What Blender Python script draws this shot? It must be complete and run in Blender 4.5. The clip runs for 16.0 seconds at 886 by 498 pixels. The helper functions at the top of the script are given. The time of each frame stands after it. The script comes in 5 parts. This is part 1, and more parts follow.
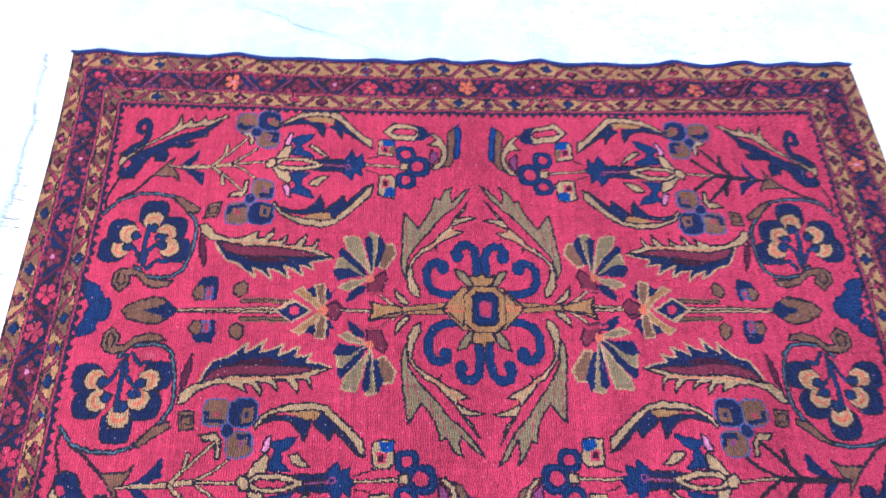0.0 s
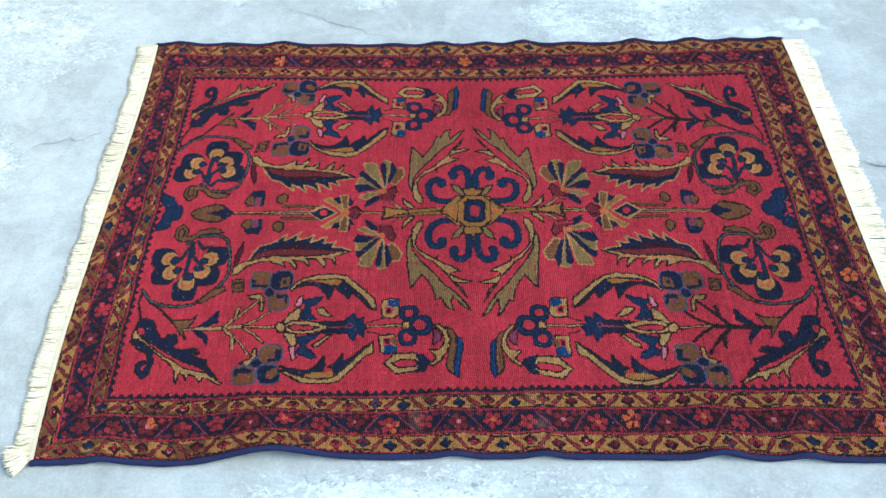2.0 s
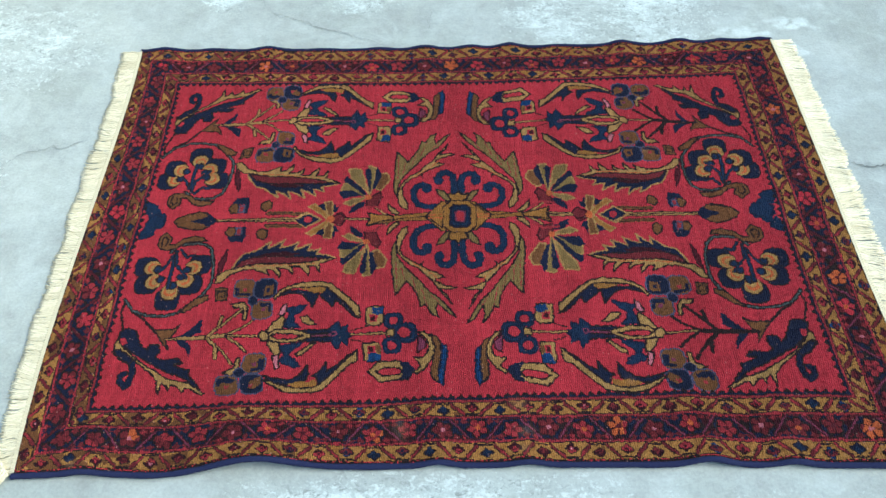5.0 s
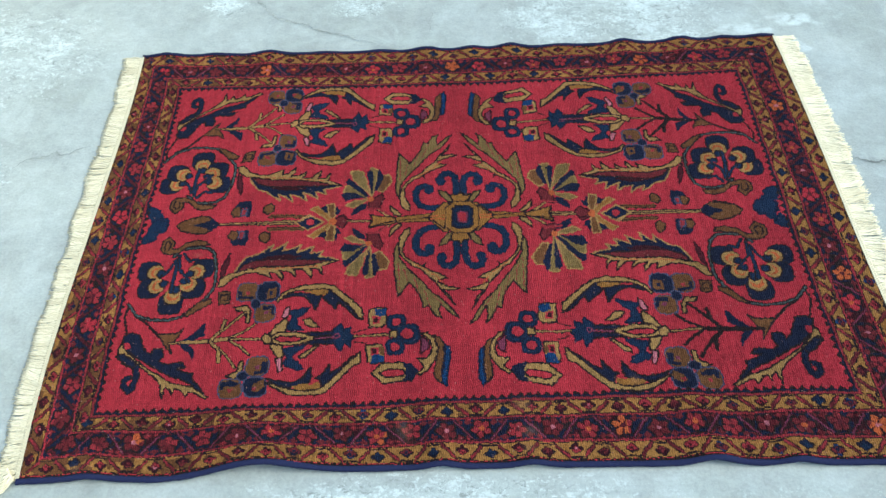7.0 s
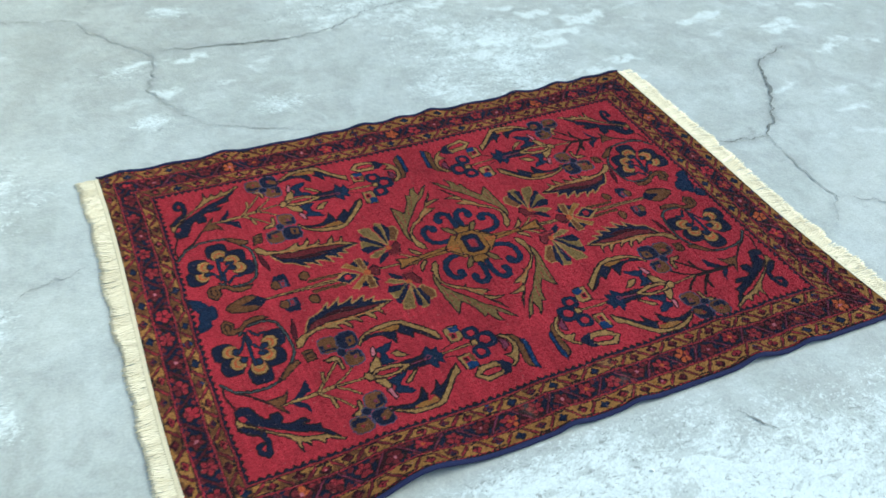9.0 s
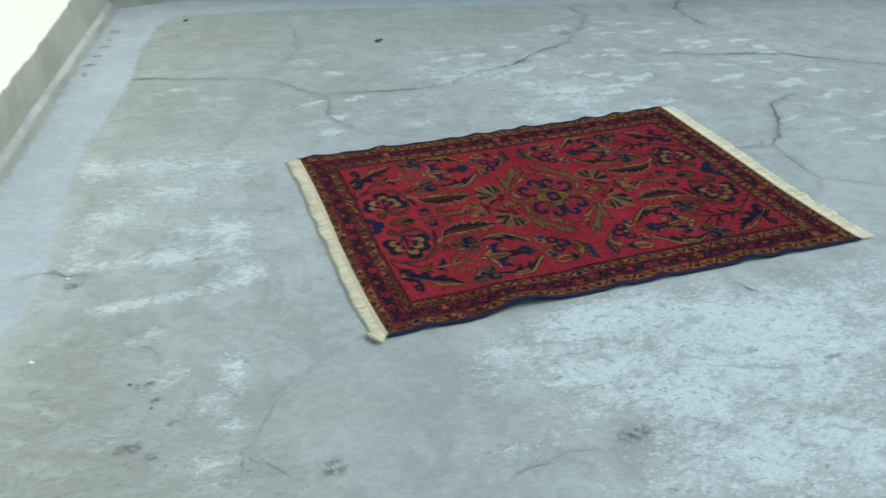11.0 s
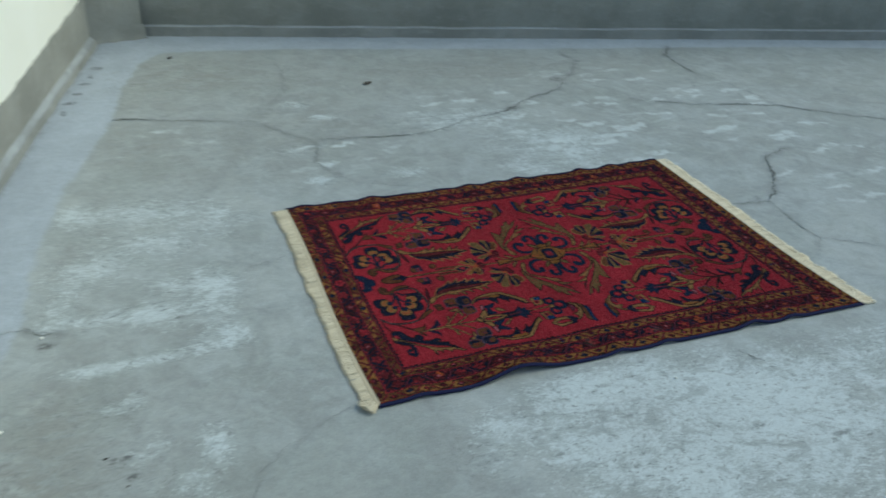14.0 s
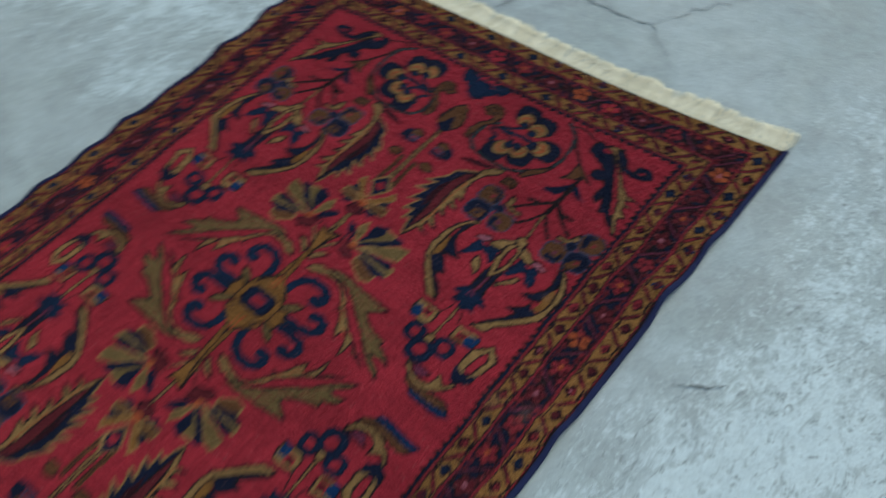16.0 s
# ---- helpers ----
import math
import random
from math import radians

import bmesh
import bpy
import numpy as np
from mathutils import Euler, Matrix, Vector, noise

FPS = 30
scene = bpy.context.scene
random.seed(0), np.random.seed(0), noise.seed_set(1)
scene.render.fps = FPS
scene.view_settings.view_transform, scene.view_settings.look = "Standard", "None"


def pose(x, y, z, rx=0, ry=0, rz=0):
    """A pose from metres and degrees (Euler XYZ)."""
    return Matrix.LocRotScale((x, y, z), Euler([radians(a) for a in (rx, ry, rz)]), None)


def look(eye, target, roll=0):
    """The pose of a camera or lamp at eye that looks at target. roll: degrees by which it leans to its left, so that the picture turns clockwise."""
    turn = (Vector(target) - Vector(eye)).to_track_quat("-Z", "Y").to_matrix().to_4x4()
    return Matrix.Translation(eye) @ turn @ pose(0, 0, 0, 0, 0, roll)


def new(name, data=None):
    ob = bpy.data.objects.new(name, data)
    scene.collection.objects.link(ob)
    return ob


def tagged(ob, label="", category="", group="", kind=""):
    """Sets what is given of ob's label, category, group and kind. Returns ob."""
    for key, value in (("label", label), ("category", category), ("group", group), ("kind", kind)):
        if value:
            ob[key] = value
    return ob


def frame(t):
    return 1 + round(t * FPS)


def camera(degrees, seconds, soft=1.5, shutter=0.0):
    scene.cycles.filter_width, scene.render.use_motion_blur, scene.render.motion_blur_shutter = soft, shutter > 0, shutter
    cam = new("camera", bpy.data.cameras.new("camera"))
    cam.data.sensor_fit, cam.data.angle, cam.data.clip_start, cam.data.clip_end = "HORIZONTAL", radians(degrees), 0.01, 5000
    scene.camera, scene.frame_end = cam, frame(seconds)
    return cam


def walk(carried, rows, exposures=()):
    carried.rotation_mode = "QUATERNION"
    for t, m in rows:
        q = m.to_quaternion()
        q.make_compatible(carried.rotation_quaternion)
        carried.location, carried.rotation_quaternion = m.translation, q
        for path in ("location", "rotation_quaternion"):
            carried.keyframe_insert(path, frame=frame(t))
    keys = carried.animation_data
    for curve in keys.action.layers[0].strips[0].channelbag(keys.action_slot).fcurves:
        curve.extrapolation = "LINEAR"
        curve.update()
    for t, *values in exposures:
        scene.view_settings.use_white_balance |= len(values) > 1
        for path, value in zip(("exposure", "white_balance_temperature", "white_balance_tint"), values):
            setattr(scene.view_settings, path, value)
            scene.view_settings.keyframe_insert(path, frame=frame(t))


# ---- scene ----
cam = camera(54.5, 16.0, soft=1.5, shutter=0.33)
PATH = [
    (0, (-0.162, -0.645, 1.324), (-0.042, 0.355, -0.405), 7.04),
    (0.2, (-0.195, -0.739, 1.332), (-0.008, 0.337, -0.344), 8.69),
    (0.5, (-0.179, -0.86, 1.359), (-0.038, 0.205, -0.328), 6.95),
    (0.7, (-0.145, -0.963, 1.357), (-0.101, 0.152, -0.303), 2.94),
    (1, (-0.076, -1.092, 1.374), (-0.144, 0.054, -0.263), -0.52),
    (1.5, (-0.078, -1.177, 1.41), (-0.086, 0.015, -0.196), -0.20),
    (2, (-0.056, -1.199, 1.409), (-0.068, 0.032, -0.167), -0.08),
    (2.5, (-0.045, -1.194, 1.411), (-0.07, 0.02, -0.178), 0.09),
    (3, (-0.033, -1.185, 1.421), (-0.054, 0.039, -0.16), -0.34),
    (3.5, (-0.028, -1.191, 1.405), (-0.047, 0.043, -0.169), -0.38),
    (6, (-0.02, -1.173, 1.408), (-0.035, 0.054, -0.171), -1.41),
    (6.5, (-0.017, -1.177, 1.406), (-0.044, 0.053, -0.17), -2.21),
    (7, (-0.011, -1.181, 1.402), (-0.045, 0.054, -0.171), -2.16),
    (7.5, (-0.068, -1.163, 1.4), (0.023, 0.055, -0.184), 2.64),
    (7.7, (-0.187, -1.128, 1.376), (0.088, 0.076, -0.197), 4.09),
    (7.8, (-0.249, -1.132, 1.354), (0.153, 0.093, -0.175), 4.06),
    (8, (-0.334, -1.098, 1.372), (0.167, 0.091, -0.156), 2.22),
    (8.2, (-0.429, -1.107, 1.381), (0.16, 0.066, -0.127), 5.50),
    (10.3, (-1.146, -2.12, 1.42), (-0.348, -0.612, 0.376), 3.02),
    (10.5, (-1.175, -2.231, 1.415), (-0.389, -0.723, 0.363), 6.32),
    (11, (-1.273, -2.374, 1.476), (-0.697, -0.789, 0.401), 1.29),
    (11.5, (-1.308, -2.417, 1.482), (-0.827, -0.755, 0.479), -0.83),
    (12, (-1.311, -2.437, 1.492), (-0.91, -0.747, 0.501), -2.45),
    (12.5, (-1.305, -2.461, 1.499), (-0.899, -0.763, 0.524), -2.50),
    (13, (-1.319, -2.467, 1.503), (-0.898, -0.757, 0.555), -2.72),
    (13.5, (-1.311, -2.454, 1.512), (-0.848, -0.763, 0.549), -1.47),
    (14, (-1.281, -2.226, 1.508), (-0.643, -0.628, 0.489), 3.11),
    (14.2, (-1.19, -2.104, 1.499), (-0.432, -0.588, 0.439), 4.71),
    (14.5, (-1.133, -1.907, 1.437), (-0.262, -0.499, 0.316), 7.85),
    (14.8, (-0.981, -1.764, 1.34), (-0.215, -0.378, 0.119), 7.90),
    (15, (-0.896, -1.617, 1.361), (-0.222, -0.304, 0.011), 7.21),
    (15.2, (-0.824, -1.501, 1.331), (-0.148, -0.249, -0.075), 5.68),
    (15.5, (-0.709, -1.253, 1.324), (-0.038, -0.117, -0.179), 1.78),
    (15.8, (-0.551, -1.033, 1.277), (0.198, 0.022, -0.248), -6.31),
    (16, (-0.364, -0.849, 1.249), (0.472, 0.004, -0.355), -7.03),
]
EXPOSURES = [
    (0.0, 2.25, 4850, 20), (0.5, 2.05, 4900, 18), (1.0, 1.82, 5400, 9), (1.5, 1.58, 5750, 3), (2.0, 1.42, 6000, -2), (3.0, 1.3, 6300, -7), (6.0, 1.21, 6350, -8), (7.0, 1.2, 6350, -8), (7.8, 1.22, 6350, -8), (8.2, 1.22, 6350, -8),
    (10.5, 0.66, 6480, -7), (11.5, 0.38, 6430, -7), (12.5, 0.12, 6440, -7), (13.5, 0.1, 6400, -8), (14.5, 0.0, 6250, -7), (15.2, 0.02, 6250, -7), (16.0, 0.23, 6250, -7)]
walk(cam, [(t, look(eye, target, roll)) for t, eye, target, roll in PATH], EXPOSURES)

# ---------------------------------------------------------------- light
world = bpy.data.worlds.new("sky")
scene.world = world
world.use_nodes = True
wn = world.node_tree.nodes
sky = wn.new("ShaderNodeTexSky")
sky.sky_type, sky.sun_disc = "NISHITA", False
sky.sun_elevation, sky.sun_rotation = radians(41), radians(97)
wn["Background"].inputs["Strength"].default_value = 0.15
world.node_tree.links.new(sky.outputs[0], wn["Background"].inputs["Color"])
sun_data = bpy.data.lights.new("sun", "SUN")
sun_data.energy, sun_data.angle, sun_data.color = 1.6, radians(35), (1.0, 0.95, 0.87)
sun = new("sun", sun_data)
sun.matrix_world = look((6.9, -0.85, 6.2), (0, 0, 0))

# ---------------------------------------------------------------- materials


def linear(r, g, b):
    return tuple((c / 255 / 12.92) if c < 10.3 else ((c / 255 + 0.055) / 1.055) ** 2.4 for c in (r, g, b))


class Mat:
    """A node material with short calls for the nodes."""

    def __init__(self, name, rough=0.8):
        self.m = bpy.data.materials.new(name)
        self.m.use_nodes = True
        self.t = self.m.node_tree
        self.b = self.t.nodes["Principled BSDF"]
        self.b.inputs["Roughness"].default_value = rough
        self.place = self.node("ShaderNodeTexCoord").outputs["Object"]

    def node(self, kind, **values):
        n = self.t.nodes.new(kind)
        for k, v in values.items():
            n.inputs[k.replace("_", " ")].default_value = v
        return n

    def link(self, a, b):
        self.t.links.new(a, b)

    def put(self, value, socket):
        if isinstance(value, (int, float, tuple)):
            socket.default_value = value
        else:
            self.link(value, socket)

    def noise(self, scale, detail=4.0, rough=0.55, stretch=None, distort=0.0):
        n = self.node("ShaderNodeTexNoise", Scale=scale, Detail=detail, Roughness=rough, Distortion=distort)
        if stretch:
            mp = self.node("ShaderNodeMapping", Scale=stretch)
            self.link(self.place, mp.inputs["Vector"])
            self.link(mp.outputs[0], n.inputs["Vector"])
        else:
            self.link(self.place, n.inputs["Vector"])
        return n.outputs["Fac"]

    def cells(self, scale, stretch=(1, 1, 1), warp=0.0):
        n = self.node("ShaderNodeTexVoronoi", Scale=scale)
        mp = self.node("ShaderNodeMapping", Scale=stretch)
        self.link(self.place, mp.inputs["Vector"])
        at = mp.outputs[0]
        if warp:
            bend = self.node("ShaderNodeTexNoise", Scale=14, Detail=4)
            self.link(self.place, bend.inputs["Vector"])
            n2 = self.node("ShaderNodeVectorMath")
            n2.operation = "MULTIPLY_ADD"
            self.link(bend.outputs["Color"], n2.inputs[0])
            n2.inputs[1].default_value = (warp, warp, 0)
            self.link(at, n2.inputs[2])
            at = n2.outputs[0]
        self.link(at, n.inputs["Vector"])
        return n

    def ramp(self, value, a, b, lo=0.0, hi=1.0):
        n = self.node("ShaderNodeMapRange")
        n.interpolation_type = "SMOOTHSTEP"
        self.link(value, n.inputs["Value"])
        for k, v in zip(("From Min", "From Max", "To Min", "To Max"), (a, b, lo, hi)):
            n.inputs[k].default_value = v
        return n.outputs[0]

    def math(self, op, a, b=0.0):
        n = self.node("ShaderNodeMath")
        n.operation = op
        self.put(a, n.inputs[0])
        self.put(b, n.inputs[1])
        return n.outputs[0]

    def mix(self, fac, a, b):
        n = self.node("ShaderNodeMix")
        n.data_type = "RGBA"
        self.put(fac, n.inputs[0])
        for v, s in ((a, n.inputs[6]), (b, n.inputs[7])):
            self.put(v + (1.0,) if isinstance(v, tuple) and len(v) == 3 else v, s)
        return n.outputs[2]

    def scaled(self, colour, value):
        n = self.node("ShaderNodeVectorMath")
        n.operation = "SCALE"
        self.put(colour, n.inputs[0])
        self.put(value, n.inputs["Scale"])
        return n.outputs[0]

    def attribute(self, name):
        n = self.node("ShaderNodeAttribute")
        n.attribute_name = name
        return n

    def random(self):
        return self.node("ShaderNodeObjectInfo").outputs["Random"]

    def bump(self, height, distance, strength=1.0):
        n = self.node("ShaderNodeBump", Distance=distance, Strength=strength)
        self.link(height, n.inputs["Height"])
        self.link(n.outputs[0], self.b.inputs["Normal"])

    def colour(self, c):
        self.put(c + (1.0,) if isinstance(c, tuple) else c, self.b.inputs["Base Color"])
        return self.m


def floor_material():
    m = Mat("worn cement floor", 0.75)
    broad = m.noise(1.3, 5, 0.6)
    mid = m.noise(6.5, 6, 0.65)
    fine = m.noise(38, 5, 0.7)
    grit = m.noise(170, 3, 0.7)
    base = m.mix(m.ramp(broad, 0.35, 0.65), (0.305, 0.318, 0.305), (0.360, 0.382, 0.380))
    base = m.mix(m.ramp(mid, 0.42, 0.72), base, (0.395, 0.422, 0.420))
    base = m.mix(m.math("MULTIPLY", m.ramp(m.noise(21, 6, 0.7), 0.52, 0.72), 0.5), base, (0.290, 0.305, 0.298))
    cloudy = m.noise(10, 5, 0.62, None, 0.6)
    base = m.mix(m.math("MULTIPLY", m.ramp(cloudy, 0.50, 0.64), 0.5), base, (0.430, 0.458, 0.456))
    base = m.mix(m.math("MULTIPLY", m.ramp(cloudy, 0.47, 0.36), 0.5), base, (0.272, 0.286, 0.280))
    wide_cloud = m.noise(2.6, 4, 0.55, None, 0.5)
    base = m.mix(m.math("MULTIPLY", m.ramp(wide_cloud, 0.52, 0.66), 0.4), base, (0.425, 0.440, 0.420))
    # yellowish worn cement with pale trowel arcs
    warm = m.attribute("warm").outputs["Fac"]
    smear = m.noise(7, 8, 0.7, (0.8, 1.7, 1), 0.9)
    base = m.mix(m.math("MULTIPLY", warm, m.ramp(smear, 0.36, 0.60, 0.3, 1.0)), base, (0.272, 0.272, 0.250))
    scuff = m.math("MULTIPLY", warm, m.ramp(m.noise(17, 7, 0.72, (0.9, 1.5, 1), 0.5), 0.56, 0.70))
    base = m.mix(m.math("MULTIPLY", scuff, 0.85), base, (0.205, 0.210, 0.198))
    arcs = m.math("MULTIPLY", m.attribute("trowel").outputs["Fac"], m.ramp(m.noise(26, 4), 0.36, 0.58))
    base = m.mix(m.math("MULTIPLY", arcs, 0.75), base, (0.42, 0.435, 0.418))
    olive = m.math("MULTIPLY", m.ramp(m.noise(3.4, 6, 0.65, None, 0.4), 0.47, 0.66), 0.45)
    base = m.mix(olive, base, (0.300, 0.322, 0.300))
    # the smooth cement coat beside the walls
    coat_edge = m.math("ADD", m.attribute("coat").outputs["Fac"], m.math("MULTIPLY", m.math("SUBTRACT", m.noise(11, 7, 0.7), 0.5), 0.75))
    coated = m.ramp(coat_edge, 0.36, 0.66)
    smooth = m.mix(m.ramp(m.noise(4.5, 6, 0.65), 0.38, 0.64), (0.375, 0.410, 0.452), (0.425, 0.467, 0.515))
    base = m.mix(m.math("MULTIPLY", coated, 0.92), base, smooth)
    bare = m.math("SUBTRACT", 1.0, coated)
    # pale lime bloom: a thin veil, crisp crusts that break up into grains, bare grey flakes and fine pits
    patchy = m.ramp(m.noise(4.2, 5, 0.6, (0.8, 1.3, 1), 0.7), 0.36, 0.60, 0.58, 1.15)
    bloom = m.math("MULTIPLY", m.math("MULTIPLY", m.attribute("bloom").outputs["Fac"], patchy), bare)
    clouds = m.math("SUBTRACT", m.noise(6.5, 9, 0.72, (0.85, 1.25, 1), 0.3), 0.5)
    crust = m.noise(42, 9, 0.80, (0.85, 1.15, 1), 0.6)
    grains = m.noise(120, 5, 0.8)
    flecks = m.math("SUBTRACT", m.math("ADD", m.math("MULTIPLY", crust, 0.55), m.math("MULTIPLY", grains, 0.45)), 0.5)
    veil = m.ramp(m.math("ADD", bloom, m.math("MULTIPLY", clouds, 1.5)), 0.15, 0.95)
    base = m.mix(m.math("MULTIPLY", veil, 0.55), base, (0.500, 0.550, 0.560))
    lime = m.ramp(m.math("ADD", m.math("MULTIPLY", bloom, 0.75), m.math("ADD", m.math("MULTIPLY", clouds, 1.3), m.math("MULTIPLY", flecks, 6.4))), 0.44, 0.56)
    base = m.mix(m.math("MULTIPLY", m.math("MULTIPLY", lime, m.ramp(bloom, 0.03, 0.3)), 0.62), base, (0.600, 0.650, 0.655))
    bloomy = m.ramp(m.math("ADD", bloom, m.math("MULTIPLY", warm, 0.6)), 0.10, 0.45)
    flakes = m.math("MULTIPLY", m.ramp(m.noise(13, 10, 0.74, (0.75, 1.35, 1), 0.5), 0.54, 0.585), bloomy)
    base = m.mix(m.math("MULTIPLY", flakes, 0.62), base, (0.315, 0.335, 0.330))
    pits = m.math("MULTIPLY", m.ramp(m.noise(62, 7, 0.82, (0.85, 1.15, 1), 0.9), 0.555, 0.60), bloomy)
    base = m.mix(m.math("MULTIPLY", pits, 0.85), base, (0.200, 0.212, 0.206))
    # short pale dabs of old whitewash
    dab = m.attribute("dabs").outputs["Fac"]
    spots = m.ramp(m.cells(6.5, (0.75, 2.0, 1), 0.24).outputs["Distance"], 0.42, 0.14)
    spots = m.math("MULTIPLY", m.math("MULTIPLY", spots, m.ramp(m.noise(31, 5, 0.7), 0.34, 0.48)), m.ramp(m.math("ADD", dab, m.math("MULTIPLY", clouds, 1.2)), 0.25, 0.6))
    base = m.mix(m.math("MULTIPLY", spots, 0.78), base, (0.56, 0.605, 0.605))
    # dark pin spots and grain
    pins = m.ramp(m.cells(22).outputs["Distance"], 0.06, 0.02)
    pins = m.math("MULTIPLY", pins, m.ramp(m.noise(3.1, 2), 0.54, 0.64))
    base = m.mix(m.math("MULTIPLY", pins, 0.55), base, (0.11, 0.11, 0.105))
    # darker along the cracks and along the foot of two walls
    dark_lines = m.math("MULTIPLY", m.attribute("dark_lines").outputs["Fac"], m.ramp(m.noise(13, 6, 0.7), 0.38, 0.62))
    base = m.mix(m.math("MULTIPLY", dark_lines, 0.68), base, (0.200, 0.210, 0.204))
    blot = m.attribute("blot").outputs["Fac"]
    base = m.mix(m.math("MULTIPLY", m.ramp(blot, 0.15, 0.7), m.ramp(m.noise(55, 6, 0.75), 0.42, 0.56)), base, (0.13, 0.135, 0.13))
    shade = m.math("ADD", m.ramp(grit, 0.25, 0.75, 0.90, 1.07), m.ramp(fine, 0.3, 0.7, -0.07, 0.06))
    m.put(m.ramp(mid, 0.3, 0.7, 0.58, 0.80), m.b.inputs["Roughness"])
    m.bump(m.math("ADD", m.math("MULTIPLY", fine, 1.3), m.math("MULTIPLY", grit, 0.5)), 0.002, 0.7)
    return m.colour(m.scaled(base, shade))


def cement_material(name, dark, light):
    m = Mat(name, 0.85)
    broad = m.noise(3.2, 5, 0.6)
    streak = m.noise(9, 6, 0.65, (1, 1, 2.5))
    grit = m.noise(120, 4, 0.7)
    base = m.mix(m.ramp(broad, 0.32, 0.68), dark, light)
    base = m.mix(m.math("MULTIPLY", m.ramp(streak, 0.5, 0.75), 0.45), base, tuple(c * 1.22 for c in light))
    m.bump(m.math("ADD", streak, m.math("MULTIPLY", grit, 0.4)), 0.004, 0.7)
    return m.colour(m.scaled(base, m.ramp(grit, 0.25, 0.75, 0.92, 1.05)))


def ledge_material():
    m = Mat("trowelled cement ledge", 0.85)
    long = m.noise(10, 6, 0.7, (1, 1, 3), 0.3)
    grit = m.noise(75, 4, 0.7)
    base = m.mix(m.ramp(m.noise(4, 4), 0.35, 0.65), (0.265, 0.275, 0.270), (0.335, 0.350, 0.350))
    base = m.mix(m.math("MULTIPLY", m.ramp(long, 0.44, 0.66), 0.7), base, (0.385, 0.405, 0.405))
    base = m.mix(m.math("MULTIPLY", m.ramp(grit, 0.55, 0.7), 0.5), base, (0.24, 0.25, 0.245))
    m.bump(grit, 0.003, 0.7)
    return m.colour(base)


def paint_material():
    m = Mat("cream wall paint", 0.7)
    broad = m.noise(1.6, 4)
    roller = m.noise(60, 4, 0.6)
    base = m.mix(m.ramp(broad, 0.3, 0.7), (0.84, 0.812, 0.703), (0.88, 0.856, 0.76))
    m.bump(roller, 0.0015, 0.5)
    return m.colour(base)


def pile_material():
    m = Mat("knotted wool pile", 0.95)
    dye = m.attribute("dye").outputs["Color"]
    knot = m.noise(430, 2, 0.6)
    wear = m.noise(7, 5, 0.65)
    nap = m.noise(55, 4, 0.6, (1.0, 0.25, 1))
    shade = m.math("ADD", m.ramp(knot, 0.25, 0.75, 0.80, 1.14), m.ramp(wear, 0.3, 0.7, -0.08, 0.06))
    shade = m.math("ADD", shade, m.ramp(nap, 0.3, 0.7, -0.07, 0.07))
    m.bump(m.math("ADD", knot, nap), 0.003, 0.8)
    m.b.inputs["Specular IOR Level"].default_value = 0.15
    return m.colour(m.scaled(dye, shade))


def yarn_material(name, dark, light, scale=180):
    m = Mat(name, 0.95)
    twist = m.noise(scale, 3, 0.6)
    tone = m.math("ADD", m.math("MULTIPLY", m.random(), 0.5), m.math("MULTIPLY", twist, 0.5))
    m.b.inputs["Specular IOR Level"].default_value = 0.15
    m.bump(twist, 0.001, 0.6)
    return m.colour(m.mix(m.ramp(tone, 0.2, 0.8), dark, light))


def plain_material(name, a, b, scale, rough=0.9):
    m = Mat(name, rough)
    return m.colour(m.mix(m.noise(scale, 4), a, b))


FLOOR = floor_material()
BAND = cement_material("raw cement render", (0.222, 0.218, 0.190), (0.292, 0.287, 0.254))
PLINTH = cement_material("cement kerb", (0.195, 0.196, 0.178), (0.265, 0.266, 0.245))
LEDGE = ledge_material()
PAINT = paint_material()
PILE = pile_material()
CORD = yarn_material("navy wool cord", (0.007, 0.0085, 0.028), (0.016, 0.019, 0.058))
COTTON = yarn_material("cream cotton", (0.61, 0.53, 0.38), (0.77, 0.69, 0.53))
JUTE = plain_material("rug back", (0.10, 0.045, 0.045), (0.16, 0.09, 0.07), 120)
CRACK = plain_material("open crack", (0.07, 0.074, 0.07), (0.20, 0.21, 0.205), 60)
HAIRLINE = plain_material("hairline crack", (0.185, 0.194, 0.188), (0.29, 0.305, 0.30), 40)
CHALK = plain_material("white plaster crumb", (0.72, 0.70, 0.62), (0.85, 0.83, 0.76), 90)
DARK = plain_material("dry dark leaf", (0.035, 0.030, 0.026), (0.09, 0.075, 0.06), 70)

# ---------------------------------------------------------------- mesh helpers


def part(name, bm, material, parent=None, label=""):
    me = bpy.data.meshes.new(name)
    bm.to_mesh(me)
    bm.free()
    me.materials.append(material)
    ob = new(name, me)
    if parent:
        ob.parent = parent
    if label:
        ob["label"] = label
    return ob


def sheet(name, grid, material, parent=None, label="", smooth=True):
    """A mesh from a (rows, columns, 3) array of places."""
    ny, nx = grid.shape[:2]
    i = np.arange(ny * nx).reshape(ny, nx)
    quads = np.stack([i[:-1, :-1], i[:-1, 1:], i[1:, 1:], i[1:, :-1]], -1).reshape(-1, 4)
    return faces(name, grid.reshape(-1, 3), quads, material, parent, label, smooth)


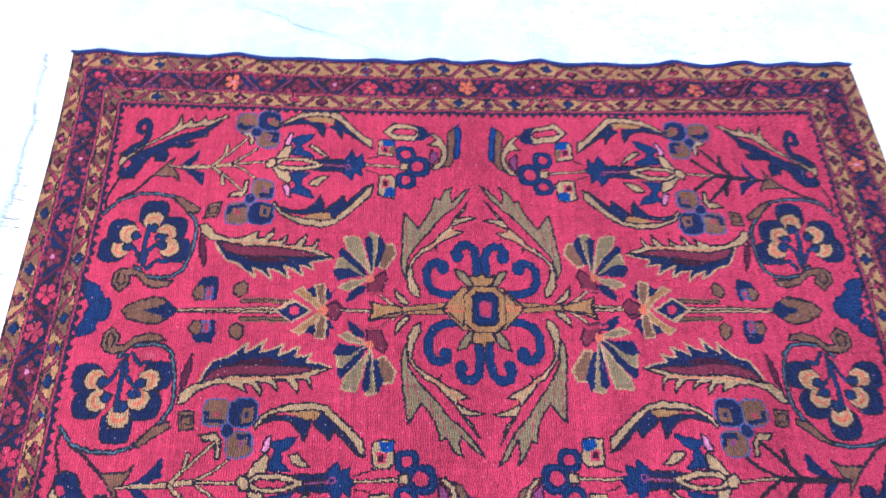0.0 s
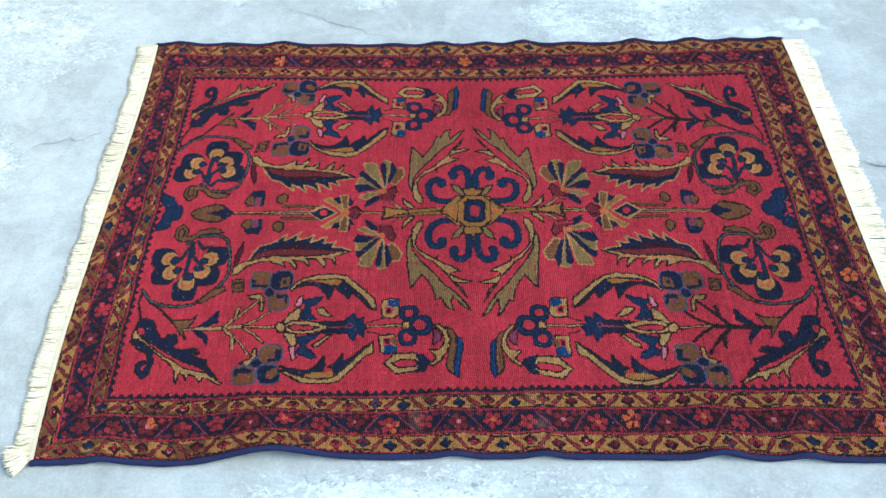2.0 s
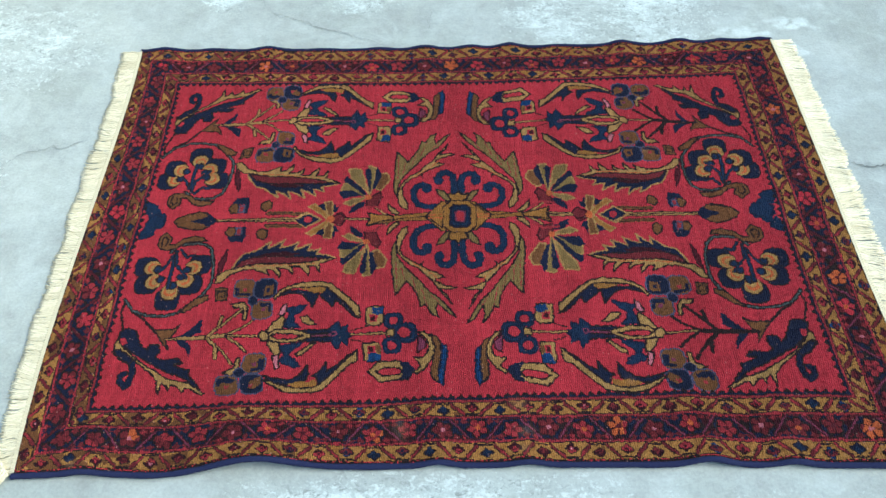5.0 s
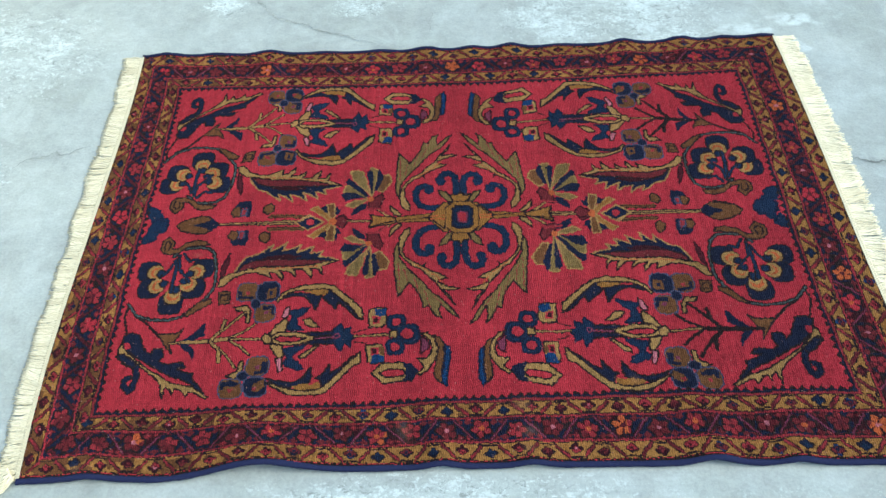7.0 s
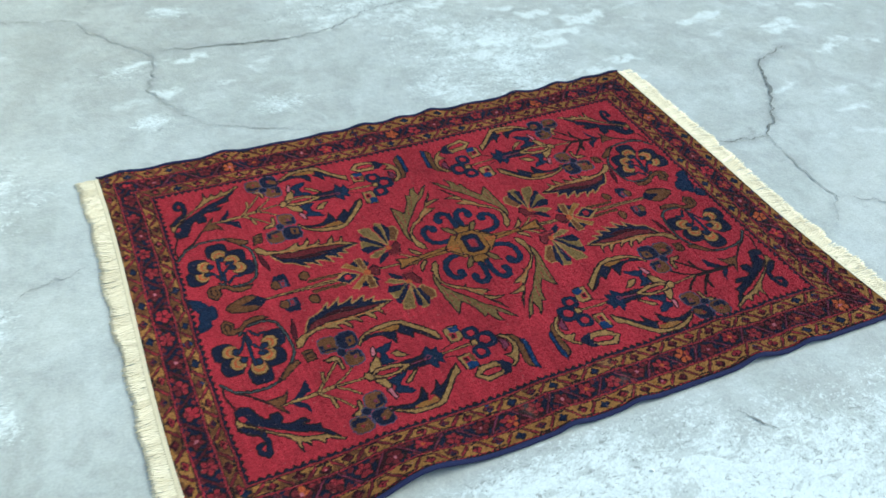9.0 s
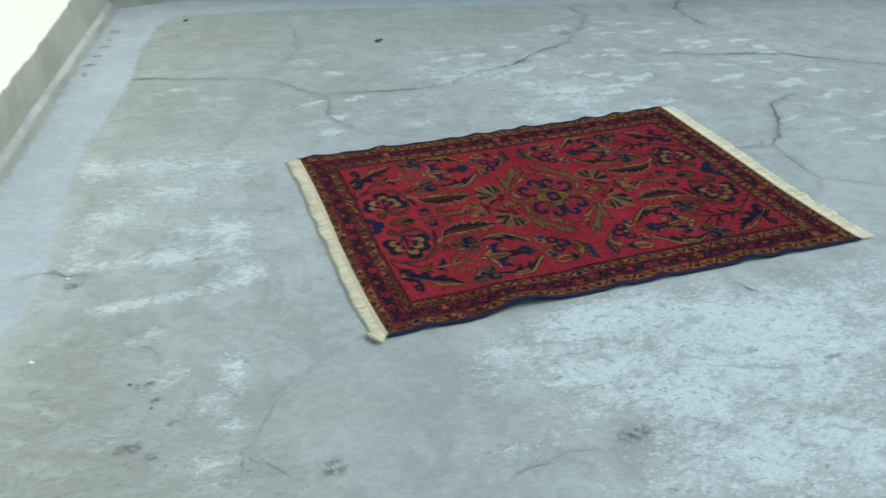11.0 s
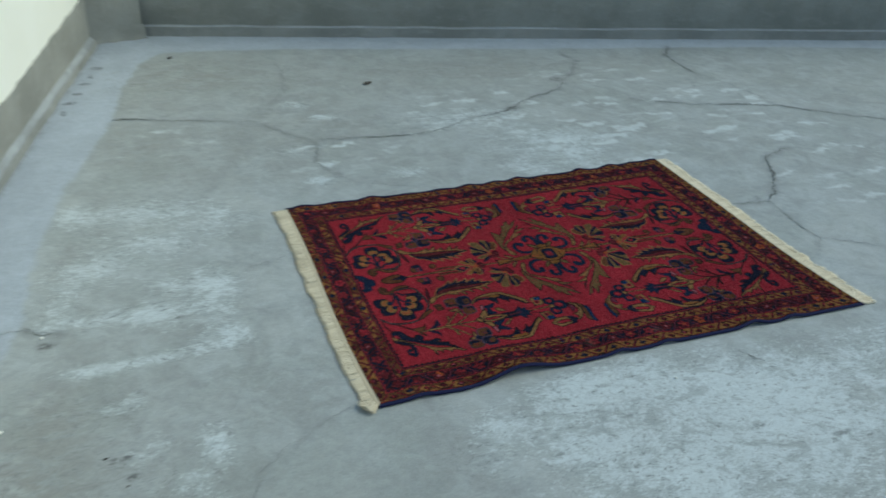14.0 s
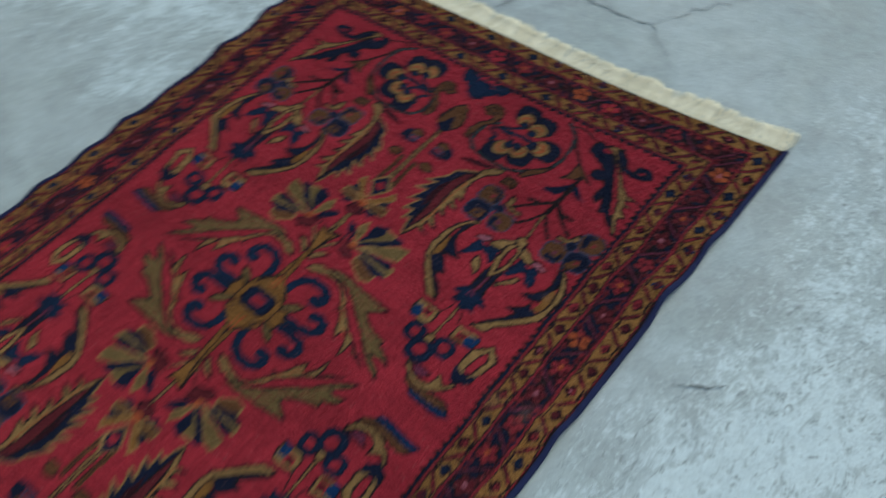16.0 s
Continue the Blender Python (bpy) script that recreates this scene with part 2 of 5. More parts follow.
def faces(name, places, quads, material, parent=None, label="", smooth=True):
    me = bpy.data.meshes.new(name)
    me.vertices.add(len(places))
    me.vertices.foreach_set("co", np.ascontiguousarray(places, dtype=np.float32).ravel())
    me.loops.add(quads.size)
    me.loops.foreach_set("vertex_index", np.ascontiguousarray(quads, dtype=np.int32).ravel())
    me.polygons.add(len(quads))
    me.polygons.foreach_set("loop_start", np.arange(0, quads.size, 4, dtype=np.int32))
    me.polygons.foreach_set("loop_total", np.full(len(quads), 4, dtype=np.int32))
    me.update(calc_edges=True)
    me.polygons.foreach_set("use_smooth", np.full(len(quads), smooth))
    me.materials.append(material)
    ob = new(name, me)
    if parent:
        ob.parent = parent
    if label:
        ob["label"] = label
    return ob


def wobble(n, step, seed):
    """Smooth random values in -1..1, n of them, with knots every step."""
    r = np.random.RandomState(seed)
    k = r.uniform(-1, 1, int(n / step) + 4)
    x = np.arange(n) / step
    i = x.astype(int)
    f = x - i
    f = f * f * (3 - 2 * f)
    return k[i] * (1 - f) + k[i + 1] * f


def field_noise(shape, cell, seed):
    """Smooth random field in -1..1."""
    r = np.random.RandomState(seed)
    ny, nx = shape
    k = r.uniform(-1, 1, (int(ny / cell) + 3, int(nx / cell) + 3))
    y, x = np.arange(ny) / cell, np.arange(nx) / cell
    j, i = y.astype(int), x.astype(int)
    fy, fx = (y - j)[:, None], (x - i)[None, :]
    fy, fx = fy * fy * (3 - 2 * fy), fx * fx * (3 - 2 * fx)
    a, b = k[np.ix_(j, i)], k[np.ix_(j, i + 1)]
    c, d = k[np.ix_(j + 1, i)], k[np.ix_(j + 1, i + 1)]
    return (a * (1 - fx) + b * fx) * (1 - fy) + (c * (1 - fx) + d * fx) * fy


def reach(x, y, points, closed):
    """The distance of knots from a line through points."""
    best = np.full(x.shape, 1e9)
    pairs = list(zip(points, points[1:] + ([points[0]] if closed else [])))
    for (ax, ay), (bx, by) in pairs:
        dx, dy = bx - ax, by - ay
        f = np.clip(((x - ax) * dx + (y - ay) * dy) / max(dx * dx + dy * dy, 1e-6), 0, 1)
        best = np.minimum(best, np.hypot(x - ax - f * dx, y - ay - f * dy))
    return best


def inside(x, y, points):
    v = np.zeros(x.shape, bool)
    for (ax, ay), (bx, by) in zip(points, points[1:] + [points[0]]):
        if ay != by:
            v ^= ((ay > y) != (by > y)) & (x < (bx - ax) * (y - ay) / (by - ay) + ax)
    return v


# ---------------------------------------------------------------- floor and walls
WEST_A, CORNER = Vector((-3.011, -4.6, 0)), Vector((-1.364, 2.840, 0))
EAST = Vector((5.8, 1.256, 0))
SOUTH_Y = -4.6

floor = tagged(new("floor"), "worn grey cement terrace floor with pale stains and cracks", "floor", kind="structure")
gx = np.concatenate([np.arange(-3.4, -2.2, 0.05), np.arange(-2.2, 2.1, 0.01), np.arange(2.1, 6.25, 0.05)])
gy = np.concatenate([np.arange(-4.9, -1.6, 0.05), np.arange(-1.6, 2.85, 0.01), np.arange(2.85, 3.3, 0.05)])
FX, FY = np.meshgrid(gx, gy)
slab = sheet("slab", np.dstack([FX, FY, np.zeros_like(FX)]), FLOOR, floor)


def blobs(rows):
    v = np.zeros_like(FX)
    for x, y, rx, ry, s in rows:
        v += s * np.exp(-(((FX - x) / rx) ** 2 + ((FY - y) / ry) ** 2))
    return np.clip(v, 0, 1.2).astype(np.float32)


def paint_attribute(name, values):
    a = slab.data.attributes.new(name, "FLOAT", "POINT")
    a.data.foreach_set("value", np.ascontiguousarray(values, dtype=np.float32).ravel())


# each row: place, reach and strength of a stain
bloom_front = [
    (-0.49, -0.75, 0.07, 0.075, 0.85), (-0.57, -0.84, 0.06, 0.07, 0.45), (-0.31, -0.72, 0.12, 0.09, 0.70), (-0.18, -0.68, 0.12, 0.07, 0.80), (-0.24, -0.90, 0.12, 0.10, 0.90), (-0.38, -0.87, 0.08, 0.09, 0.65), (0.04, -0.74, 0.17, 0.10, 0.80), (0.07, -0.95, 0.16, 0.11, 0.80), (-0.15, -1.06, 0.14, 0.10, 0.60),
    (-0.42, -1.01, 0.10, 0.06, 0.55), (-0.60, -1.07, 0.12, 0.04, 0.40), (0.27, -0.83, 0.2, 0.17, 0.72), (0.443, -0.90, 0.36, 0.22, 0.66), (0.05, -1.25, 0.4, 0.16, 0.66), (1.000, -0.850, 0.32, 0.25, 0.55), (-0.087, -0.620, 0.25, 0.06, 0.35), (0.500, -1.600, 0.8, 0.4, 0.7)]
bloom_side = [
    (-1.3, 0.68, 0.3, 0.1, 0.58), (-1.02, 0.58, 0.14, 0.1, 0.5), (-1.52, 0.7, 0.06, 0.08, 0.52), (-1.27, 0.44, 0.26, 0.1, 0.54), (-1.48, 0.31, 0.13, 0.1, 0.66), (-1.2, 0.18, 0.12, 0.1, 0.5), (-1.09, 0.1, 0.075, 0.1, 0.78), (-1.11, -0.1, 0.06, 0.09, 0.52), (-1.56, 0.12, 0.06, 0.12, 0.52), (-1.42, 0.02, 0.18, 0.05, 0.6), (-1.26, 0.0, 0.12, 0.08, 0.52)]
bloom_corner = [
    (-1.29, -0.2, 0.17, 0.026, 0.85), (-1.14, -0.16, 0.08, 0.04, 0.75), (-1.47, -0.215, 0.08, 0.026, 0.75), (-1.42, -0.385, 0.05, 0.03, 0.75), (-1.37, -0.36, 0.03, 0.04, 0.55), (-1.35, -0.565, 0.06, 0.055, 0.6), (-1.195, -0.6, 0.045, 0.075, 1.15), (-1.27, -0.7, 0.06, 0.05, 0.62), (-1.225, -0.78, 0.04, 0.045, 0.72), (-1.285, -0.9, 0.06, 0.045, 0.8), (-1.5, -0.75, 0.07, 0.035, 0.45), (-1.27, -1.05, 0.12, 0.1, 0.6)]
bloom_back = [
    (0.234, 0.668, 0.11, 0.13, 0.8), (0.547, 0.694, 0.14, 0.14, 0.8), (0.411, 0.924, 0.25, 0.13, 0.75), (0.233, 1.238, 0.35, 0.12, 0.6), (-0.619, 0.760, 0.05, 0.045, 0.95), (-0.662, 1.061, 0.07, 0.05, 0.6), (-0.461, 1.391, 0.06, 0.05, 0.8),
    (-0.548, 1.572, 0.07, 0.06, 0.7), (-0.270, 0.754, 0.1, 0.05, 0.6)]
paint_attribute("bloom", blobs(bloom_front + bloom_side + bloom_corner + bloom_back))
paint_attribute("dabs", blobs([(1.085, 1.321, 0.65, 0.42, 1.1), (1.340, 0.806, 0.5, 0.4, 1.1), (0.282, 1.317, 0.5, 0.3, 0.7), (-0.536, 1.003, 0.35, 0.25, 0.6), (0.745, 0.836, 0.4, 0.25, 0.9), (1.515, 0.256, 0.35, 0.4, 0.7), (-1.070, 1.343, 0.25, 0.2, 0.5)]))
paint_attribute("warm", blobs([(-1.68, -0.62, 0.24, 0.26, 0.9), (-1.53, -0.36, 0.14, 0.12, 0.6), (-1.500, -1.100, 0.5, 0.4, 1.0), (-0.981, 2.067, 0.5, 0.35, 0.9), (-0.55, 1.25, 0.45, 0.4, 0.5), (0.9, 1.75, 0.7, 0.25, 0.5), (-1.280, 1.198, 0.25, 0.35, 0.6), (0.167, 1.937, 0.6, 0.2, 0.5), (-1.526, 0.323, 0.08, 0.3, 0.5), (-0.661, -0.841, 0.12, 0.3, 0.35)]))
blots_floor = [
    (-1.025, -0.997, 0.04, 0.03, 0.8), (-1.870, -0.690, 0.05, 0.03, 0.9), (-1.478, -0.792, 0.022, 0.02, 0.9), (-1.444, -0.793, 0.02, 0.02, 0.8), (-1.412, -0.832, 0.02, 0.015, 0.8), (0.445, 1.293, 0.07, 0.03, 0.6), (-0.313, -1.117, 0.06, 0.03, 0.8), (1.006, 0.171, 0.03, 0.05, 0.4), (0.840, 1.618, 0.06, 0.04, 0.6)]
blots_coat = [
    (-1.410, 2.285, 0.030, 0.020, 1.2), (-1.468, 2.064, 0.026, 0.016, 1.2), (-1.500, 1.935, 0.024, 0.016, 1.2), (-1.535, 1.820, 0.030, 0.018, 1.2), (-1.56, 1.70, 0.014, 0.04, 0.8), (-1.44, 2.16, 0.012, 0.04, 0.8), (-1.980, -0.540, 0.012, 0.022, 1.0), (-1.941, -0.512, 0.02, 0.01, 0.8)]
blots_small = [
    (-1.433, -0.577, 0.02, 0.010, 0.9), (-1.400, -0.572, 0.016, 0.010, 0.8), (-1.392, -0.642, 0.022, 0.012, 0.9), (-1.356, -0.738, 0.02, 0.012, 0.8), (-1.592, -0.061, 0.03, 0.02, 0.8), (-1.23, -0.021, 0.012, 0.010, 0.8), (0.145, -0.939, 0.03, 0.012, 0.7), (-0.165, -0.801, 0.03, 0.014, 0.5), (0.354, -1.025, 0.05, 0.012, 0.6), (0.808, -0.752, 0.04, 0.012, 0.5)]
paint_attribute("blot", blobs(blots_floor + blots_coat + blots_small))
trowel = np.zeros_like(FX)
for sweep in ([(-1.834, -0.522), (-1.776, -0.535), (-1.733, -0.541), (-1.674, -0.576), (-1.615, -0.634)], [(-1.912, -0.576), (-1.825, -0.618), (-1.753, -0.661), (-1.696, -0.699)], [(-1.811, -0.463), (-1.768, -0.452), (-1.707, -0.473), (-1.647, -0.509)], [(-1.727, -0.383), (-1.636, -0.332), (-1.557, -0.272)], [(-1.80, -0.70), (-1.70, -0.78), (-1.60, -0.82)]):
    trowel += np.exp(-(reach(FX, FY, sweep, False) / 0.013) ** 2)
paint_attribute("trowel", np.clip(trowel, 0, 1))

# the smooth cement coat along the foot of the walls, by the distance inside its outline
coat = [(-2.690, -4.500), (-2.130, -1.700), (-1.905, -0.653), (-1.851, -0.493), (-1.828, -0.352), (-1.785, -0.275), (-1.728, -0.200), (-1.695, -0.073), (-1.658, 0.082), (-1.648, 0.307), (-1.633, 0.474), (-1.584, 0.746), (-1.542, 0.958), (-1.407, 1.389), (-1.360, 1.574), (-1.299, 1.956), (-1.203, 2.310), (-1.095, 2.452),
        (-0.933, 2.460), (-0.378, 2.388), (0.272, 2.251), (0.929, 2.118), (1.611, 1.994), (2.546, 1.818), (5.750, 1.000)]
edge_away = reach(FX, FY, coat, False)
paint_attribute("coat", np.clip(0.5 + np.where(inside(FX, FY, coat + [(6.5, 0.9), (6.5, 3.6), (-3.6, 3.6), (-3.6, -5.0)]), 1, -1) * edge_away / 0.10, 0, 1).astype(np.float32))


SEAMS = []


def crack(points, wide, material, seed, jog=5.0):
    """A jagged dark slit along a line of points in millimetres, tapering at its ends."""
    r = random.Random(seed)
    line, start, goal = [], 0.0, 0.0
    points = [(p + (1.0,))[:3] for p in points]
    for (ax, ay, aw), (bx, by, bw) in zip(points, points[1:]):
        length = math.hypot(bx - ax, by - ay)
        n = max(2, int(length / 7))
        for k in range(n):
            f = k / n
            if k % 3 == 0:
                start, goal = goal, r.uniform(-jog, jog) * 1.7
            drift = start + (goal - start) * (k % 3) / 3
            px, py = -(by - ay) / length, (bx - ax) / length
            line.append((ax + (bx - ax) * f + px * drift + r.uniform(-2.8, 2.8), ay + (by - ay) * f + py * drift + r.uniform(-2.8, 2.8), aw + (bw - aw) * f))
    line.append(points[-1])
    SEAMS.append(([(x / 1000, y / 1000) for x, y, gape in line[::6]] + [(line[-1][0] / 1000, line[-1][1] / 1000)], wide))
    rows, total = [], len(line)
    for k, (x, y, gape) in enumerate(line):
        a, b = line[max(0, k - 1)], line[min(total - 1, k + 1)]
        d = Vector((b[0] - a[0], b[1] - a[1])).normalized()
        swell = max(0.42, 0.72 + 0.42 * math.sin(k * 0.13 + seed) + 0.42 * math.sin(k * 0.047 + 2 * seed))
        w = 0.72 * swell * gape * wide * min(1.0, 0.3 + k / 8, 0.3 + (total - 1 - k) / 8) * r.uniform(0.3, 1.35) / 2
        rows.append([((x - d.y * w) / 1000, (y + d.x * w) / 1000, 0.0022), ((x + d.y * w) / 1000, (y - d.x * w) / 1000, 0.0022)])
    return sheet("crack", np.array(rows).transpose(1, 0, 2)[::-1], material, floor, smooth=False)


crack([(-1360, 1574, 1.5), (-1252, 1562, 2.0), (-1123, 1508, 1.2), (-964, 1466), (-806, 1419), (-751, 1418)], 7, CRACK, 1)
crack([(-751, 1418), (-714, 1320), (-627, 1212), (-565, 1160), (-557, 1058), (-600, 926), (-568, 850), (-510, 737)], 6.6, HAIRLINE, 37)
crack([(-751, 1418), (-665, 1583), (-569, 1769), (-521, 2043), (-537, 2263)], 4.2, HAIRLINE, 2)
crack([(-529, 1152), (-380, 1122), (-246, 1117), (-115, 1098), (38, 1133), (226, 1234, 1.2), (342, 1244, 1.8), (438, 1294, 2.1), (556, 1382, 1.5), (792, 1480), (869, 1600)], 7.5, CRACK, 3)
crack([(869, 1600), (955, 1671), (1088, 1862), (1065, 2026)], 9, HAIRLINE, 4)
crack([(1086, 1261), (1163, 1221), (1385, 1114), (1588, 1072), (1774, 1013), (2013, 832), (2320, 650), (2618, 590), (3123, 807)], 10, CRACK, 5)
crack([(1764, 1989), (1655, 1845), (1639, 1708), (1650, 1537)], 10, CRACK, 6)
crack([(1650, 1537), (1698, 1428), (1761, 1262), (1775, 1017)], 5, HAIRLINE, 33)
crack([(-1974, 82), (-1890, 66), (-1827, 29), (-1749, 27), (-1657, 38), (-1617, 3)], 4.5, HAIRLINE, 7, 2.5)
crack([(-838, -556), (-1020, -642), (-1113, -722, 1.1), (-1142, -801, 1.6), (-1173, -855, 1.8), (-1212, -883, 1.6), (-1231, -972)], 3.4, HAIRLINE, 8, 5)
crack([(1469, 556), (1335, 517), (1256, 430), (1207, 317), (1124, 217), (1039, 132)], 10, CRACK, 9, 6)
crack([(1039, 132), (1024, 51), (1018, -88), (1030, -162), (941, -254)], 5, HAIRLINE, 10)
crack([(1039, 132), (966, 140), (875, 156)], 9, CRACK, 11)
crack([(1030, -162), (1134, -220), (1243, -303), (1352, -383), (1373, -462), (1431, -552)], 4, HAIRLINE, 12)
crack([(2618, 597), (2736, 496), (2960, 520)], 8, CRACK, 13)
crack([(2314, 932), (2474, 775), (2618, 597)], 6, HAIRLINE, 14)
crack([(1270, -682), (1169, -724), (970, -743), (911, -731)], 5, HAIRLINE, 15)
crack([(-1044, 150), (-994, 195), (-924, 217), (-857, 235)], 4, HAIRLINE, 16)
crack([(-503, 723), (-455, 689), (-331, 640), (-210, 583), (-123, 552)], 4, HAIRLINE, 17)
crack([(-89, 616), (-75, 649), (-71, 713)], 4, HAIRLINE, 18)
crack([(297, -648), (310, -670), (328, -679), (348, -716)], 4, CRACK, 19)
crack([(-655, -1159), (-506, -1120), (-383, -1142), (-312, -1126), (-286, -1095)], 3.4, HAIRLINE, 20, 6)
crack([(-1456, -215), (-1453, -334), (-1416, -401), (-1375, -455), (-1374, -494)], 4.2, HAIRLINE, 21, 9)
crack([(-846, -975), (-837, -1036), (-828, -1080)], 2.6, HAIRLINE, 42, 4)
crack([(-1651, 42), (-1619, -1), (-1561, -10)], 9, CRACK, 22)
crack([(-1561, -10), (-1443, 17), (-1327, 76)], 2.4, HAIRLINE, 35, 5)
crack([(-1223, -885), (-1163, -943), (-1121, -994)], 4, HAIRLINE, 23)
crack([(-286, -1095), (-219, -1134), (-127, -1126), (-64, -1198)], 3, HAIRLINE, 24, 6)


# dirt that has settled along the cracks, and a dark line at the wall feet
dark_lines = np.zeros_like(FX)
for points, wide in SEAMS:
    xs, ys = [p[0] for p in points], [p[1] for p in points]
    i0, i1 = np.searchsorted(gx, (min(xs) - 0.1, max(xs) + 0.1))
    j0, j1 = np.searchsorted(gy, (min(ys) - 0.1, max(ys) + 0.1))
    spot = (slice(j0, j1), slice(i0, i1))
    dark_lines[spot] = np.maximum(dark_lines[spot], min(1.0, wide / 9) * np.exp(-(reach(FX[spot], FY[spot], points, False) / 0.024) ** 2))
# a narrow dark line along the foot of the west and north walls
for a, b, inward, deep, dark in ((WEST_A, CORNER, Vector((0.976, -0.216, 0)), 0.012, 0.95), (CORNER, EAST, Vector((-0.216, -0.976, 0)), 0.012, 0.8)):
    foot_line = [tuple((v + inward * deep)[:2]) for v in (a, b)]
    dark_lines = np.maximum(dark_lines, dark * np.exp(-(reach(FX, FY, foot_line, False) / 0.013) ** 2))
paint_attribute("dark_lines", dark_lines)


def along(a, b, n):
    return [a.lerp(b, k / (n - 1)) for k in range(n)]


def wall(name, a, b, inward, height, thick, label):
    """A wall whose face runs from a to b; inward is the unit vector into the place."""
    ob = tagged(new(name), label, "wall", kind="structure")
    bm = bmesh.new()
    back = -inward * thick
    rear = b + back
    low = [bm.verts.new(v) for v in (a, b, rear, a + back)]
    top = [bm.verts.new(v + Vector((0, 0, height))) for v in (a, b, rear, a + back)]
    bm.faces.new(top)
    bm.faces.new(low[::-1])
    for k in range(4):
        bm.faces.new((low[k], low[(k + 1) % 4], top[(k + 1) % 4], top[k]))
    bmesh.ops.recalc_face_normals(bm, faces=bm.faces)
    part("wall_body", bm, PAINT, ob)
    return ob


def band(parent, a, b, inward, tops, proud=0.006, label=""):
    """A skin of render on a wall from a to b, with an uneven upper edge."""
    n = len(tops)
    base = along(a, b, n)
    cols = []
    for p, top in zip(base, tops):
        bulge = inward * proud
        cols.append([p + bulge, p + bulge + Vector((0, 0, top * 0.5)), p + bulge + Vector((0, 0, top - 0.006)), p + inward * proud * 0.5 + Vector((0, 0, top)), p + Vector((0, 0, top + 0.001))])
    grid = np.array([[tuple(v) for v in c] for c in cols])
    return sheet("cement_band", grid, BAND, parent, label)


def plinth(parent, a, b, inward, deep, high, seed, slope=0.004):
    """A low cement kerb along the foot of a wall, with a paler trowelled ledge on top."""
    n = int((b - a).length / 0.02)
    edge, lift = wobble(n, 6, seed) * 0.004, wobble(n, 9, seed + 1) * 0.003
    face, ledge = [], []
    for k, p in enumerate(along(a, b, n)):
        d, h = deep + edge[k], high + lift[k]
        face.append([p + inward * (d + 0.009), p + inward * (d + 0.002) + Vector((0, 0, h * 0.2)), p + inward * d + Vector((0, 0, h * 0.86)), p + inward * (d - 0.005) + Vector((0, 0, h))])
        ledge.append([p + inward * (d - 0.005) + Vector((0, 0, h)), p + inward * (d * 0.62) + Vector((0, 0, h + slope * 0.15)), p + inward * (d * 0.52) + Vector((0, 0, h + slope * 0.65)), p + inward * 0.008 + Vector((0, 0, h + slope)), p + Vector((0, 0, h + slope + 0.008))])
    ob = sheet("plinth", np.array([[tuple(v) for v in c] for c in face]), PLINTH, parent)
    sheet("ledge", np.array([[tuple(v) for v in c] for c in ledge]), LEDGE, ob)
    return ob


def inward_of(a, b, side):
    d = (b - a).normalized()
    return Vector((-d.y, d.x, 0)) * side


IN_W = inward_of(WEST_A, CORNER, -1)
IN_N = inward_of(CORNER, EAST, -1)
SETBACK = 0.035
west_a, west_b = WEST_A - IN_W * SETBACK, CORNER - IN_W * SETBACK
north_a, north_b = CORNER - IN_N * SETBACK, EAST - IN_N * SETBACK

wall_west = wall("wall_west", west_a, west_b + (CORNER - WEST_A).normalized() * 0.16, IN_W, 1.25, 0.15, "cream painted terrace wall with raw cement along its foot")
n = 700
tops = np.interp(np.arange(n) / n * 7.62, (0, 3.95, 4.63, 4.93, 5.38, 6.02, 6.60, 7.20, 7.36, 7.385, 7.62), (0.22, 0.22, 0.211, 0.198, 0.220, 0.217, 0.234, 0.247, 0.262, 0.357, 0.364)) + wobble(n, 26, 3) * 0.007 + wobble(n, 7, 4) * 0.005 + wobble(n, 2, 5) * 0.003
band(wall_west, west_a, west_b, IN_W, tops, label="rough grey cement render with uneven upper edge")
plinth(wall_west, west_a, west_b, IN_W, SETBACK, 0.026, 11, 0.016)

wall_north = wall("wall_north", north_a - (EAST - CORNER).normalized() * 0.03, north_b, IN_N, 1.25, 0.15, "cream painted terrace wall with dark cement foot")
tops = np.interp(np.arange(n), (0, 300, 700), (0.238, 0.250, 0.256)) + wobble(n, 40, 13) * 0.010 + wobble(n, 9, 14) * 0.005 + wobble(n, 2, 15) * 0.004 + wobble(n, 1, 16) * 0.002
tops[:25] = 0.236
band(wall_north, north_a, north_b, IN_N, tops, label="dark grey cement render with ragged upper edge")
plinth(wall_north, north_a + (EAST - CORNER).normalized() * 0.176, north_b, IN_N, SETBACK, 0.050, 21)

# pier set aslant across the corner, its cement foot spreading at the floor
PIER_A, PIER_B = Vector((-1.437, 2.688, 0)), Vector((-1.160, 2.765, 0))
IN_P = inward_of(PIER_A, PIER_B, -1)
ALONG_P = (PIER_B - PIER_A).normalized()
pier = wall("wall_pier", PIER_A, PIER_B, IN_P, 1.25, 0.10, "cream painted corner pier with grey cement foot")
tops = np.interp(np.arange(90), (0, 23, 26, 29, 33, 78, 90), (0.362, 0.360, 0.346, 0.30, 0.240, 0.234, 0.246)) + wobble(90, 7, 23) * 0.003 + wobble(90, 2, 24) * 0.002
band(pier, PIER_A, PIER_B + ALONG_P * 0.004, IN_P, tops)
band(pier, PIER_B, PIER_B - IN_P * 0.07, ALONG_P, np.full(30, 0.246) + wobble(30, 5, 25) * 0.003, 0.004)
foot = []
